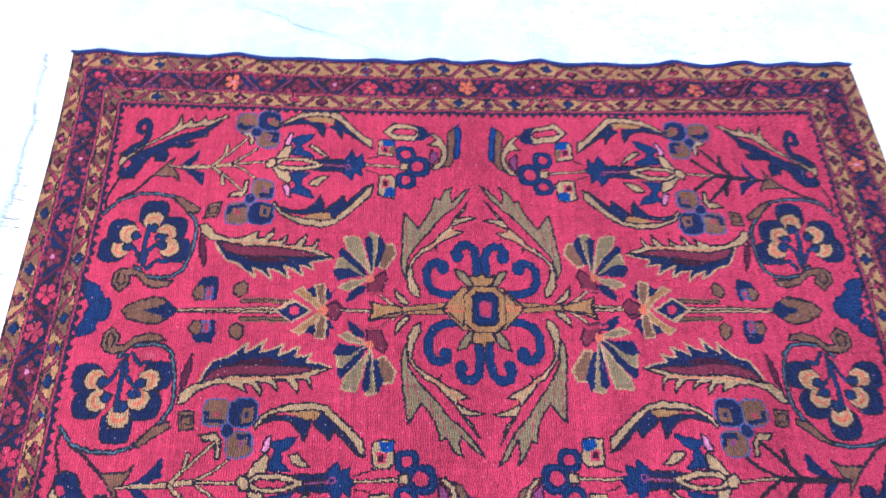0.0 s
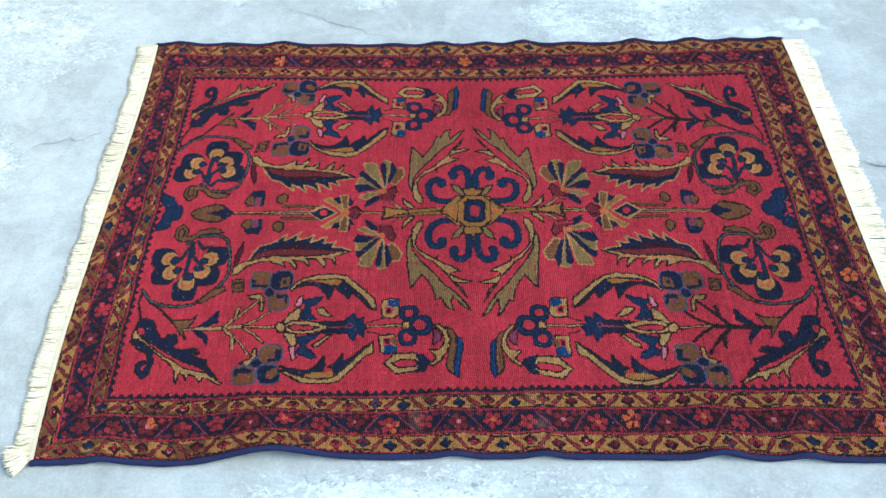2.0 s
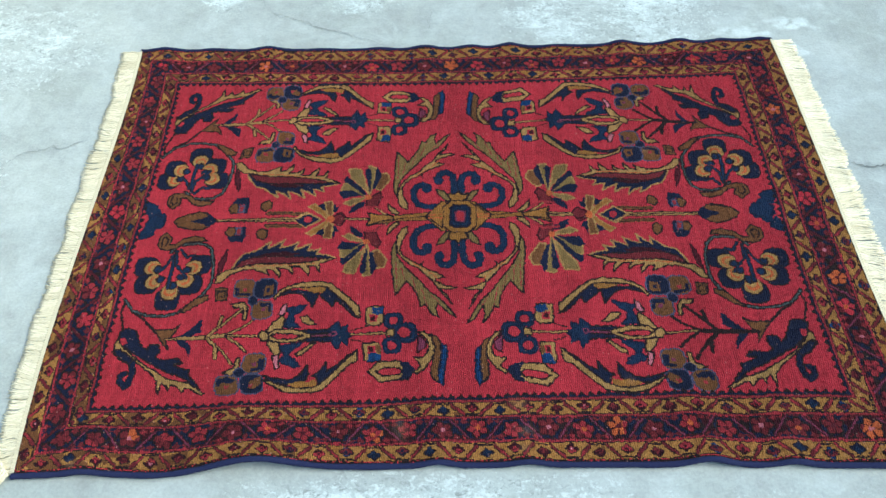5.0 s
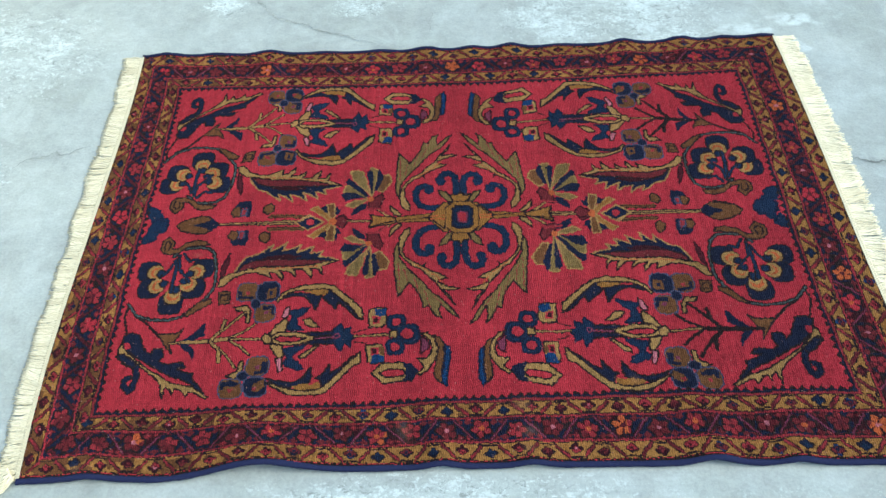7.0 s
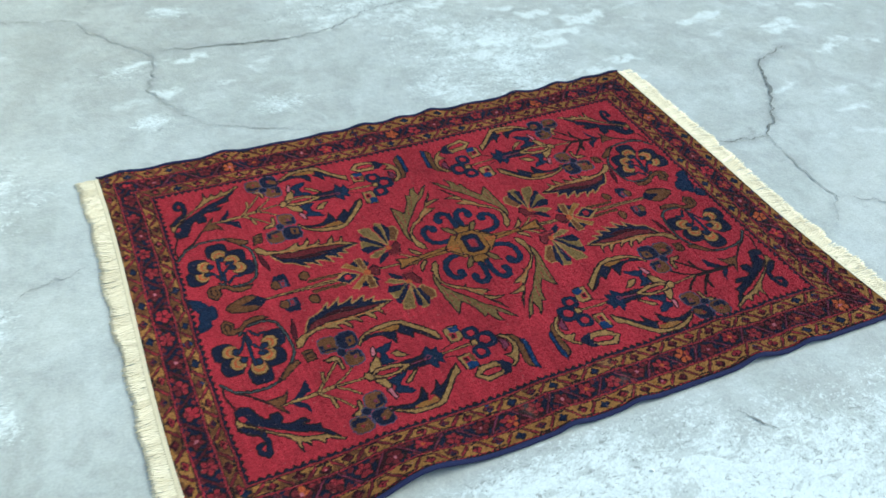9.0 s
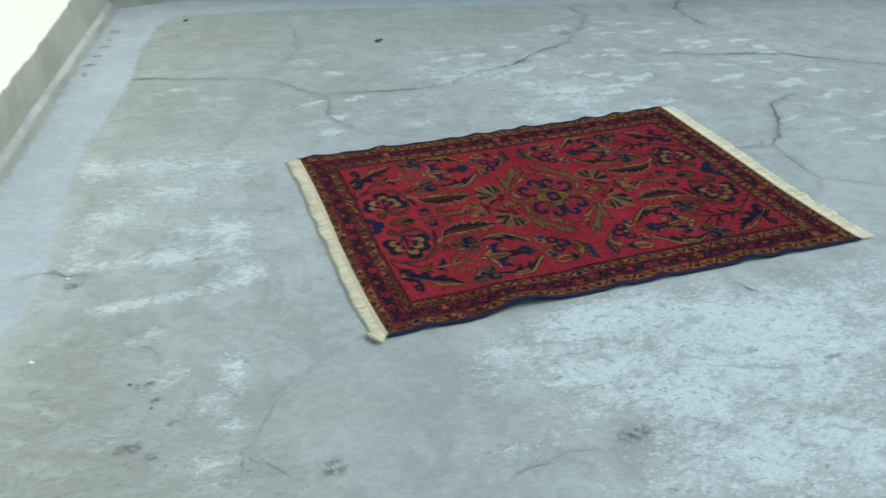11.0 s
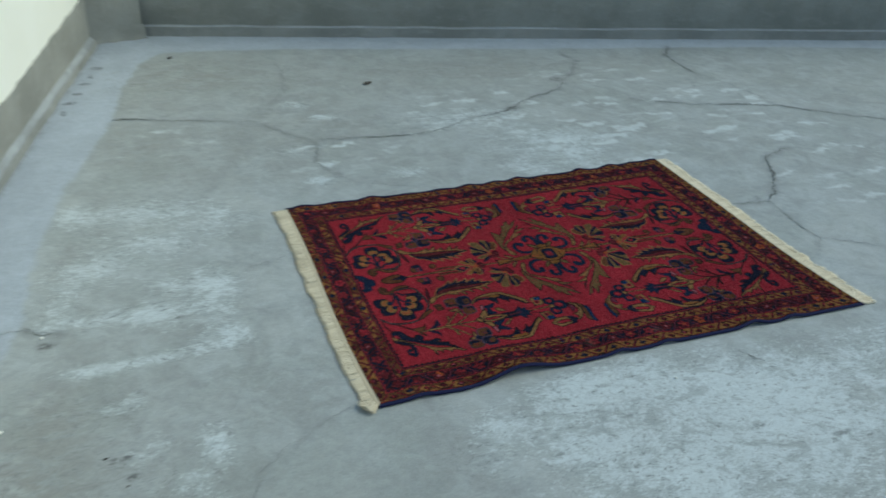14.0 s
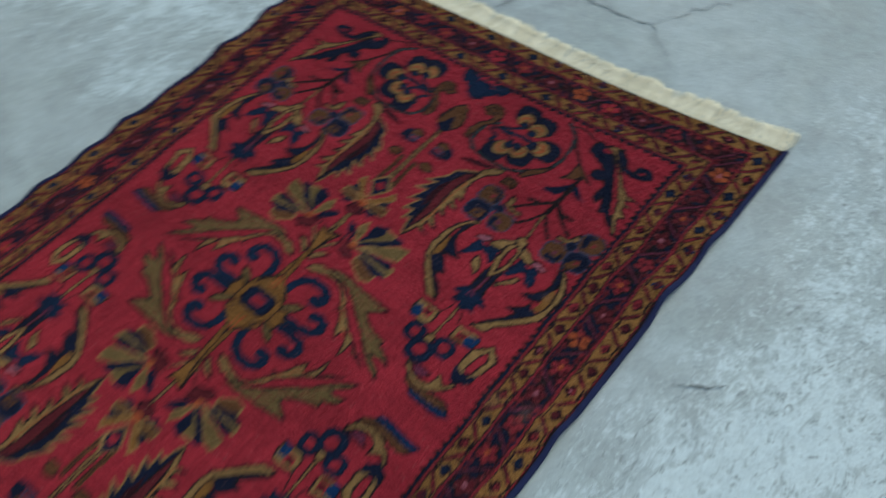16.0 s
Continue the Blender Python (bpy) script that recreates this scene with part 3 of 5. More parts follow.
for k, p in enumerate(along(PIER_A, PIER_B + ALONG_P * 0.02, 60)):
    out = 0.018 + 0.004 * math.sin(k * 0.31) + 0.016 * (k / 59) ** 2
    foot.append([p + IN_P * out, p + IN_P * (out * 0.55 + 0.003) + Vector((0, 0, 0.012)), p + IN_P * 0.010 + Vector((0, 0, 0.034)), p + IN_P * 0.0065 + Vector((0, 0, 0.07))])
sheet("foot", np.array([[tuple(v) for v in c] for c in foot]), BAND, pier)

# unseen south and east walls, added to close the terrace and block sky light
south_a, south_b = Vector((6.0, SOUTH_Y, 0)), Vector((-3.3, SOUTH_Y, 0))
wall("closing_wall_south", south_a, south_b, Vector((0, 1, 0)), 1.25, 0.2, "plain cream wall out of view, added to close the terrace")
wall("closing_wall_east", EAST + Vector((0, 0.1, 0)), Vector((5.8, SOUTH_Y, 0)), Vector((-1, 0, 0)), 1.1, 0.15, "plain cream wall out of view, added to close the terrace")


# ---------------------------------------------------------------- the rug: shape
HALF_P, HALF_Q = 0.787, 0.526        # the pile's half length and half width
KNOT = 0.0019
XK = (-0.0086, 1.0089, -0.0035, 0.0225, -0.0195, 0.0263, 0.0008, 0.0103, 0.001, -0.1186)
YK = (-0.011, 0.0189, 1.0461, 0.0112, 0.0092, 0.0017, 0.0529, -0.0222, 0.0043, -0.1149)


def bell(x, at, wide):
    return np.exp(-((x - at) / wide) ** 2)


def rug_place(p, q):
    """Where a point of the even pattern lies on the floor: the hand-woven rug is a little out of square and its long edges ripple."""
    terms = (np.ones_like(p), p, q, p * p, p * q, q * q, p * p * q, p * q * q, p ** 3, q ** 3)
    x = sum(k * t for k, t in zip(XK, terms))
    y = sum(k * t for k, t in zip(YK, terms))
    front = np.clip((-q - 0.30) / 0.23, 0, 1) ** 2
    back = np.clip((q - 0.36) / 0.17, 0, 1) ** 2
    outer = np.clip((np.abs(q) - 0.40) / 0.126, 0, 1)
    rise = 0.022 * bell(p, -0.37, 0.085) + 0.008 * bell(p, -0.06, 0.03) + 0.007 * bell(p, 0.094, 0.03) + 0.013 * bell(p, 0.396, 0.04) + 0.008 * bell(p, 0.536, 0.03) + 0.005 * bell(p, -0.67, 0.03)
    ripple = sum(high * bell(p, at, 0.034) for at, high in ((-0.726, 0.8), (-0.60, 0.4), (-0.46, 1.0), (-0.32, 0.2), (-0.18, 0.4), (-0.062, 1.0), (0.052, 0.8), (0.148, 1.2), (0.27, 0.4), (0.428, 1.2), (0.568, 1.2), (0.672, 0.7), (0.758, 0.6)))
    z = 0.009 + front * rise + back * 0.008 * ripple + 0.0012 * np.sin(p * 9 + q * 5) * np.cos(q * 8)
    y = y + front * rise * 0.42 - outer * (q < 0) * (0.013 + 0.008 * bell(p, -0.54, 0.08))
    y = y + outer * (q > 0) * (0.0125 + 0.011 * (1 - (p / 0.79) ** 2)) + back * 0.003 * ripple
    x = x + 0.007 * np.clip((p - 0.68) / 0.1, 0, 1)
    return x, y, z


# ---------------------------------------------------------------- the rug: woven design
DYES = {
    "R": (142, 37, 48), "L": (86, 27, 33), "M": (44, 12, 20), "F": (122, 36, 44), "D": (64, 19, 28), "A": (132, 92, 49), "N": (18, 22, 42), "B": (18, 44, 80), "T": (19, 33, 56), "E": (58, 69, 70),
    "O": (122, 82, 40), "U": (133, 101, 61), "W": (90, 57, 34), "G": (103, 82, 49), "K": (31, 20, 22), "P": (154, 88, 98), "C": (152, 73, 42), "V": (98, 42, 62), "S": (60, 59, 80)}
LETTERS = list(DYES)
nx, ny = int(2 * HALF_P / KNOT), int(2 * HALF_Q / KNOT)
pc = (np.arange(nx) + 0.5) / nx * 2 * HALF_P - HALF_P
qc = (np.arange(ny) + 0.5) / ny * 2 * HALF_Q - HALF_Q
KP, KQ = np.meshgrid(pc * 1000, qc * 1000)
KP = KP + 1.6 * field_noise(KP.shape, 22, 71)
KQ = KQ + 1.6 * field_noise(KP.shape, 22, 72)
KP = KP + 1.5 * field_noise(KP.shape, 2.0, 73)
KQ = KQ + 1.5 * field_noise(KP.shape, 2.0, 74)
design = np.full(KP.shape, LETTERS.index("R"), np.uint8)


def window(points, margin):
    """The rows and columns of knots round some points."""
    xs, ys = [p[0] for p in points], [p[1] for p in points]
    i0 = max(0, int((min(xs) - margin + HALF_P * 1000) / (KNOT * 1000)) - 2)
    i1 = min(nx, int((max(xs) + margin + HALF_P * 1000) / (KNOT * 1000)) + 3)
    j0 = max(0, int((min(ys) - margin + HALF_Q * 1000) / (KNOT * 1000)) - 2)
    j1 = min(ny, int((max(ys) + margin + HALF_Q * 1000) / (KNOT * 1000)) + 3)
    return slice(j0, j1), slice(i0, i1)


def tie(where, mask, letter):
    design[where][mask] = LETTERS.index(letter)


# where the weaver's drawing of a motif slips from its mirror image, corner by corner of the rug: place, shift
SLIPS = {}
SLIPS[-1, -1] = [(0, 0, 0, 0)]
SLIPS[-1, 1] = [(-246, 92, -8, 13), (-240, 269, 4, 20), (-377, 272, -3, 24), (-192, 232, 2, 21), (-195, 306, 2, 30), (-108, 270, -1, 25), (-39, 387, 13, 8), (-175, 354, 7, 18), (-475, 392, 6, 7), (-567, 271, -2, 9), (-660, 185, -7, -1), (-403, 192, -9, 26), (-576, 189, -2, 1), (-187, 52, -1, 11), (-124, 182, -6, 11), (-4, 237, -6, 9), (-3, 169, 2, 15), (-599, -4, 0, 8), (-314, -7, 0, 14), (-639, -7, 0, 14), (5, -11, 0, 21), (-640, 22, -8, 17)]
SLIPS[1, 1] = [(246, 92, 19, 21), (240, 269, 2, 10), (377, 272, 14, 4), (192, 232, 10, 10), (195, 306, 6, 27), (108, 270, -2, 7), (39, 387, 3, 5), (175, 354, 10, 22), (475, 392, 9, -3), (567, 271, -9, -12), (660, 185, 1, -1), (403, 192, 10, 7), (576, 189, 2, 1), (187, 52, 12, 12), (124, 182, 8, 8), (4, 237, 4, 15), (3, 169, 9, 9), (599, -4, -17, 6), (314, -7, 14, 12), (639, -7, 4, 14), (-5, -11, 11, 21), (640, 22, 7, 22)]
SLIPS[1, -1] = [(246, -92, 19, -5), (240, -269, -4, -2), (377, -272, 1, -5), (192, -232, 2, 3), (195, -306, -9, -2), (108, -270, -4, -1), (39, -387, -10, 1), (175, -354, -2, -15), (475, -392, -2, -1), (567, -271, -5, -2), (660, -185, 0, -3), (403, -192, 10, -7), (576, -189, -1, -7), (187, -52, 8, 12), (124, -182, 4, -2), (4, -237, 10, -16), (3, -169, 13, -1), (599, 4, -17, -2), (314, 7, 14, -2), (639, 7, 4, 1), (-5, 11, 11, 0), (640, -22, 10, -11)]


def slipped(x, y, rows):
    total = dx = dy = 0.0
    for px, py, sx, sy in rows:
        w = ((x - px) ** 2 + (y - py) ** 2 + 900.0) ** -1.6
        total, dx, dy = total + w, dx + w * sx, dy + w * sy
    return x + dx / total, y + dy / total


def mirrored(points):
    for corner, rows in SLIPS.items():
        yield corner, [slipped(-corner[0] * x, -corner[1] * y, rows) for x, y in points]


EDGE = 1.7


def fill(letter, edge, pts):
    w = window(pts, 4)
    x, y = KP[w], KQ[w]
    tie(w, inside(x, y, pts), letter)
    if edge != "-":
        tie(w, reach(x, y, pts, True) < EDGE, edge)


def poly(letter, edge, points):
    for corner, pts in mirrored(points):
        fill(letter, edge, pts)


def line(letter, edge, wide, points, right=""):
    """A stroke; right: its dye in the two corners where the weaver ran out of the first one."""
    for corner, pts in mirrored(points):
        w = window(pts, wide + 5)
        d = reach(KP[w], KQ[w], pts, False)
        if edge != "-":
            tie(w, d < wide / 2 + 2.4, edge)
        tie(w, d < wide / 2 + 0.3, right if right and corner[0] > 0 else letter)


def disc(letter, centre, radius):
    w = window([centre], radius + 2)
    tie(w, np.hypot(KP[w] - centre[0], KQ[w] - centre[1]) < radius, letter)


def dot(letter, edge, wide, points):
    for corner, (c,) in mirrored(points):
        if edge != "-":
            disc(edge, c, wide + 2)
        disc(letter, c, wide)


def lobe(letter, centre, radius):
    """A squarish rounded lobe."""
    w = window([centre], radius + 2)
    tie(w, np.abs(KP[w] - centre[0]) ** 3 + np.abs(KQ[w] - centre[1]) ** 3 < radius ** 3, letter)


def pansy(letter, wide, points):
    for corner, (c,) in mirrored(points):
        lobe("S", c, wide)
        lobe(letter, c, wide - 2.6)


def hoop(letter, wide, points):
    """A navy ring round a red heart."""
    for corner, (c,) in mirrored(points):
        lobe(letter, c, wide)
        lobe("T", c, wide * 0.8)
        lobe(letter, c, wide * 0.62)
        disc("R", c, wide * 0.46)


def petal(wide, points):
    """A peony petal: a squarish navy lobe with a gold scallop and a dark seed towards the flower's heart."""
    for corner, (c, heart) in mirrored(points):
        d = Vector((heart[0] - c[0], heart[1] - c[1])).normalized()
        lobe("K", c, wide * 0.90)
        lobe("N", c, wide * 0.82)
        for hue, radius, shift in (("K", 0.70, 0.52), ("U", 0.62, 0.56), ("C", 0.44, 0.62), ("U", 0.36, 0.76), ("R", 0.42, 1.16), ("K", 0.36, 1.04), ("T", 0.24, 1.06)):
            disc(hue, (c[0] + d.x * wide * shift, c[1] + d.y * wide * shift), wide * radius)


# corner leaf
poly("N", "K", [(-653, -258), (-642, -250), (-623, -252), (-613, -271), (-605, -288), (-593, -298), (-590, -286), (-573, -284), (-568, -301), (-575, -313), (-562, -319), (-538, -316), (-528, -319), (-521, -328), (-538, -329), (-527, -337), (-506, -342), (-507, -354), (-491, -370), (-475, -392), (-490, -385), (-508, -364), (-525, -354), (-548, -346), (-571, -333), (-595, -319), (-615, -308), (-633, -294), (-648, -277)])
poly("R", "-", [(-648, -273), (-636, -272), (-634, -284), (-641, -287)])
line("N", "K", 9, [(-651, -300), (-635, -311), (-617, -321), (-611, -345), (-613, -368), (-620, -376), (-631, -366), (-632, -353), (-625, -349)])
poly("N", "K", [(-656, -298), (-639, -296), (-616, -320), (-622, -329), (-640, -318)])
poly("U", "K", [(-656, -295), (-654, -278), (-649, -273), (-644, -285), (-618, -312), (-589, -332), (-565, -346), (-546, -359), (-523, -366), (-505, -369), (-486, -382), (-470, -393), (-478, -396), (-497, -383), (-510, -380), (-513, -391), (-526, -376), (-536, -374), (-540, -386), (-545, -374), (-554, -369), (-558, -394), (-564, -366), (-580, -346), (-604, -328), (-626, -310), (-645, -294)])

# ring stem, with the branch that runs to the corner
line("K", "-", 4, [(-658, -194), (-661, -215), (-654, -237), (-648, -252)])
line("K", "-", 5, [(-660, -185), (-639, -213), (-615, -228), (-591, -252)])
line("K", "-", 8, [(-588, -73), (-572, -55), (-544, -53), (-523, -55), (-506, -68), (-495, -106), (-493, -138), (-496, -158), (-506, -175), (-525, -197), (-548, -216), (-573, -222), (-607, -222), (-639, -210), (-660, -185)])
line("E", "-", 2, [(-588, -73), (-572, -55), (-544, -53), (-523, -55), (-506, -68), (-495, -106), (-493, -138), (-496, -158), (-506, -175), (-525, -197), (-548, -216), (-573, -222), (-607, -222), (-639, -210), (-660, -185)])
poly("W", "K", [(-549, -219), (-530, -213), (-513, -201), (-492, -185), (-495, -177), (-516, -183), (-532, -201)])
poly("W", "K", [(-483, -163), (-457, -162), (-454, -189), (-477, -190)])
line("K", "-", 2, [(-474, -183), (-476, -169), (-461, -169), (-460, -182), (-469, -181)])
poly("W", "K", [(-590, -254), (-551, -253), (-539, -244), (-543, -255), (-553, -272), (-562, -274), (-553, -297), (-565, -284), (-578, -265)])

# peony
petal(27, [(-634, -107), (-567, -126)])
petal(27, [(-624, -149), (-567, -126)])
petal(29, [(-574, -185), (-567, -126)])
petal(27, [(-535, -152), (-567, -126)])
petal(27, [(-523, -105), (-567, -126)])
line("T", "K", 5, [(-576, -73), (-579, -101), (-580, -130), (-578, -159)])
line("T", "K", 3, [(-582, -82), (-591, -105), (-604, -120)])
line("T", "K", 3, [(-575, -78), (-572, -105), (-554, -126), (-546, -137)])
line("T", "K", 3, [(-568, -68), (-554, -87), (-539, -82)])
poly("W", "K", [(-621, -54), (-620, -35), (-607, -25), (-593, -39), (-596, -54), (-583, -55), (-570, -40), (-548, -34), (-527, -38), (-520, -47), (-545, -48), (-564, -51), (-577, -63), (-597, -69), (-611, -65)])
line("K", "-", 3, [(-603, -55), (-600, -42), (-608, -35), (-614, -42), (-611, -57)])
poly("D", "M", [(-485, -130), (-484, -101), (-475, -77), (-471, -70), (-471, -97), (-476, -120)])

# saz leaf
poly("N", "U", [(-456, -115), (-449, -99), (-436, -81), (-416, -75), (-398, -62), (-384, -51), (-389, -68), (-373, -60), (-355, -45), (-363, -67), (-344, -62), (-325, -51), (-333, -73), (-318, -66), (-299, -57), (-306, -75), (-292, -73), (-279, -69), (-287, -82), (-265, -85), (-245, -93), (-280, -97), (-327, -96), (-366, -95), (-404, -98), (-437, -112)])
poly("L", "K", [(-452, -116), (-436, -97), (-414, -89), (-382, -87), (-339, -89), (-296, -90), (-265, -93), (-295, -102), (-337, -105), (-372, -106), (-403, -105), (-430, -111)])
poly("M", "-", [(-410, -87), (-387, -79), (-352, -77), (-320, -82), (-339, -87), (-382, -87)])
poly("U", "K", [(-489, -151), (-484, -133), (-467, -120), (-452, -118), (-430, -111), (-403, -105), (-372, -106), (-337, -105), (-295, -102), (-265, -93), (-245, -93), (-264, -101), (-279, -107), (-276, -113), (-276, -127), (-286, -112), (-303, -111), (-297, -121), (-298, -134), (-318, -113), (-340, -112), (-332, -118), (-330, -130), (-344, -119), (-364, -116), (-355, -126), (-356, -139), (-371, -121), (-384, -119), (-379, -133), (-393, -126), (-410, -119), (-432, -120), (-458, -132), (-476, -151)])
line("C", "-", 1, [(-422, -111), (-379, -110), (-329, -108), (-287, -106)])

# side stem and its sprigs
line("U", "K", 6, [(-540, -274), (-483, -272), (-445, -270)], "K")
line("U", "K", 2, [(-561, -275), (-540, -274)], "K")
line("U", "K", 2, [(-445, -271), (-385, -273)])
line("U", "K", 4, [(-483, -272), (-464, -252), (-458, -228)], "K")
line("U", "K", 2, [(-464, -253), (-438, -227), (-421, -211)], "K")
line("U", "K", 2, [(-444, -268), (-420, -255), (-398, -237)], "K")
line("U", "K", 4, [(-483, -274), (-464, -292), (-462, -318)], "K")
line("U", "K", 2, [(-461, -292), (-441, -315), (-428, -331)], "K")
line("U", "K", 2, [(-443, -275), (-419, -291), (-404, -304)], "K")
poly("N", "-", [(-540, -271), (-522, -258), (-501, -235), (-494, -231), (-495, -259), (-516, -269)])
poly("N", "-", [(-541, -278), (-523, -276), (-510, -295), (-510, -314), (-520, -299), (-530, -290)])
poly("U", "K", [(-445, -198), (-418, -196), (-410, -209), (-410, -233), (-417, -233), (-419, -209), (-437, -207)])
poly("U", "K", [(-442, -349), (-423, -339), (-420, -316), (-412, -318), (-413, -343), (-418, -350), (-428, -356)])

# pansies
pansy("W", 23, [(-422, -164)])
poly("N", "-", [(-442, -162), (-440, -179), (-410, -183), (-407, -176), (-432, -174), (-434, -162)])
poly("F", "-", [(-426, -164), (-417, -162), (-418, -171), (-426, -172)])
pansy("N", 24, [(-381, -165)])
poly("W", "-", [(-383, -160), (-366, -157), (-364, -178), (-383, -181)])
poly("N", "-", [(-378, -164), (-371, -164), (-372, -173), (-378, -173)])
pansy("W", 22, [(-382, -214)])
poly("N", "-", [(-387, -197), (-365, -198), (-364, -220), (-370, -220), (-371, -207), (-387, -206)])
poly("V", "-", [(-384, -209), (-375, -209), (-375, -217), (-384, -217)])
pansy("W", 23, [(-386, -330)])
poly("N", "-", [(-380, -320), (-367, -320), (-367, -346), (-390, -348), (-390, -342), (-377, -340)])
poly("V", "-", [(-390, -328), (-381, -328), (-382, -336), (-390, -336)])
pansy("N", 23, [(-387, -376)])
poly("W", "-", [(-385, -367), (-370, -359), (-369, -376), (-381, -386), (-393, -384), (-391, -372)])
poly("F", "-", [(-391, -374), (-383, -376), (-385, -383), (-391, -382)])
pansy("W", 23, [(-433, -377)])
poly("N", "-", [(-452, -379), (-451, -363), (-433, -358), (-417, -365), (-418, -371), (-441, -371), (-445, -379)])
poly("F", "-", [(-436, -377), (-428, -378), (-429, -385), (-436, -385)])
dot("N", "S", 9, [(-403, -193)])
dot("N", "S", 9, [(-411, -350)])

# lily
poly("T", "N", [(-337, -211), (-293, -201), (-303, -217), (-319, -225), (-317, -242), (-305, -254), (-340, -253), (-336, -238), (-331, -232), (-327, -224)])
poly("T", "N", [(-342, -295), (-300, -288), (-301, -294), (-320, -307), (-323, -317), (-308, -327), (-301, -340), (-312, -342), (-336, -332), (-339, -323), (-330, -313), (-339, -303)])
poly("N", "K", [(-303, -262), (-289, -259), (-253, -260), (-238, -249), (-244, -268), (-286, -270)])
poly("N", "K", [(-302, -285), (-286, -276), (-244, -276), (-240, -288), (-258, -287)])
poly("T", "N", [(-248, -267), (-246, -253), (-231, -242), (-226, -257), (-212, -249), (-214, -265), (-200, -271), (-211, -279), (-213, -294), (-225, -286), (-232, -304), (-242, -292), (-246, -281)])
line("V", "-", 3, [(-286, -273), (-245, -272)])
dot("V", "-", 6, [(-240, -270)])
dot("N", "-", 3, [(-240, -270)])
poly("U", "K", [(-371, -263), (-357, -242), (-341, -228), (-336, -235), (-339, -255), (-355, -260), (-368, -268)])
poly("U", "K", [(-369, -281), (-362, -284), (-344, -287), (-339, -313), (-350, -313), (-360, -300)])
poly("U", "K", [(-368, -271), (-355, -259), (-318, -257), (-286, -268), (-286, -276), (-316, -288), (-352, -286), (-366, -279)])
poly("R", "K", [(-360, -272), (-350, -267), (-321, -268), (-298, -273), (-320, -280), (-349, -280)])
poly("U", "K", [(-385, -271), (-379, -260), (-368, -265), (-363, -272), (-366, -284), (-376, -283)])
poly("P", "K", [(-350, -225), (-342, -203), (-334, -200), (-336, -218), (-341, -229)])
poly("P", "K", [(-354, -315), (-343, -314), (-339, -342), (-345, -345), (-352, -328)])
poly("U", "K", [(-307, -229), (-291, -227), (-273, -249), (-286, -249), (-299, -243)])
poly("U", "K", [(-310, -312), (-280, -289), (-274, -291), (-296, -314), (-307, -319)])

# sickles
poly("N", "K", [(-356, -184), (-338, -170), (-315, -169), (-296, -171), (-272, -176), (-276, -191), (-282, -209), (-290, -195), (-307, -178), (-326, -175), (-344, -180)])
poly("N", "K", [(-271, -179), (-263, -171), (-261, -160), (-247, -166), (-231, -183), (-211, -206), (-190, -234), (-203, -229), (-222, -209), (-237, -194), (-243, -209), (-253, -199), (-265, -188)])
poly("O", "-", [(-312, -163), (-274, -159), (-259, -165), (-266, -174), (-281, -174), (-294, -170)])
poly("U", "K", [(-363, -186), (-353, -170), (-335, -159), (-309, -150), (-275, -147), (-252, -153), (-236, -166), (-212, -191), (-192, -211), (-189, -233), (-196, -229), (-211, -211), (-235, -184), (-255, -164), (-274, -159), (-304, -162), (-327, -164), (-347, -173), (-359, -191)])
poly("N", "K", [(-368, -358), (-350, -364), (-325, -368), (-311, -365), (-298, -356), (-294, -348), (-286, -335), (-283, -356), (-287, -369), (-300, -373), (-328, -379), (-349, -374)])
poly("N", "K", [(-277, -361), (-263, -350), (-251, -330), (-250, -350), (-235, -339), (-214, -319), (-194, -304), (-207, -325), (-235, -351), (-255, -373), (-265, -379), (-268, -365)])
poly("O", "-", [(-321, -377), (-300, -372), (-283, -373), (-271, -367), (-267, -380), (-286, -386), (-310, -385)])
poly("U", "K", [(-367, -368), (-356, -369), (-335, -379), (-310, -385), (-293, -387), (-276, -385), (-262, -378), (-241, -356), (-221, -332), (-194, -304), (-194, -329), (-210, -337), (-234, -365), (-255, -389), (-268, -395), (-296, -397), (-327, -394), (-348, -382)])

# boxes
line("K", "-", 2, [(-205, -262), (-178, -254)])
line("K", "-", 2, [(-204, -282), (-182, -288)])
line("U", "K", 2, [(-205, -271), (-138, -271)])
poly("U", "K", [(-180, -213), (-166, -209), (-147, -210), (-145, -246), (-154, -254), (-178, -253)])
poly("B", "-", [(-168, -211), (-147, -212), (-147, -226), (-158, -231), (-168, -225)])
poly("R", "-", [(-173, -227), (-158, -231), (-158, -245), (-172, -245)])
poly("M", "-", [(-171, -232), (-162, -232), (-162, -242), (-170, -242)])
poly("U", "K", [(-183, -292), (-152, -291), (-150, -309), (-152, -331), (-175, -333), (-182, -325)])
poly("R", "-", [(-175, -298), (-160, -299), (-161, -314), (-176, -315)])
poly("M", "-", [(-173, -301), (-164, -301), (-164, -311), (-173, -311)])
poly("W", "-", [(-160, -297), (-150, -300), (-151, -315), (-160, -313)])
poly("B", "-", [(-174, -317), (-168, -313), (-161, -314), (-151, -317), (-153, -331), (-175, -332)])

# trefoil
hoop("N", 19, [(-126, -242)])
hoop("N", 24, [(-105, -270)])
hoop("N", 19, [(-128, -299)])
poly("U", "K", [(-138, -263), (-123, -263), (-123, -278), (-138, -278)])

# bud
poly("U", "K", [(-175, -354), (-154, -333), (-112, -333), (-88, -352), (-100, -372), (-154, -376)])
poly("R", "K", [(-161, -354), (-149, -348), (-115, -347), (-110, -355), (-116, -362), (-149, -363)])
poly("N", "-", [(-116, -333), (-101, -334), (-89, -344), (-87, -354), (-99, -370), (-119, -373), (-110, -362), (-109, -348)])

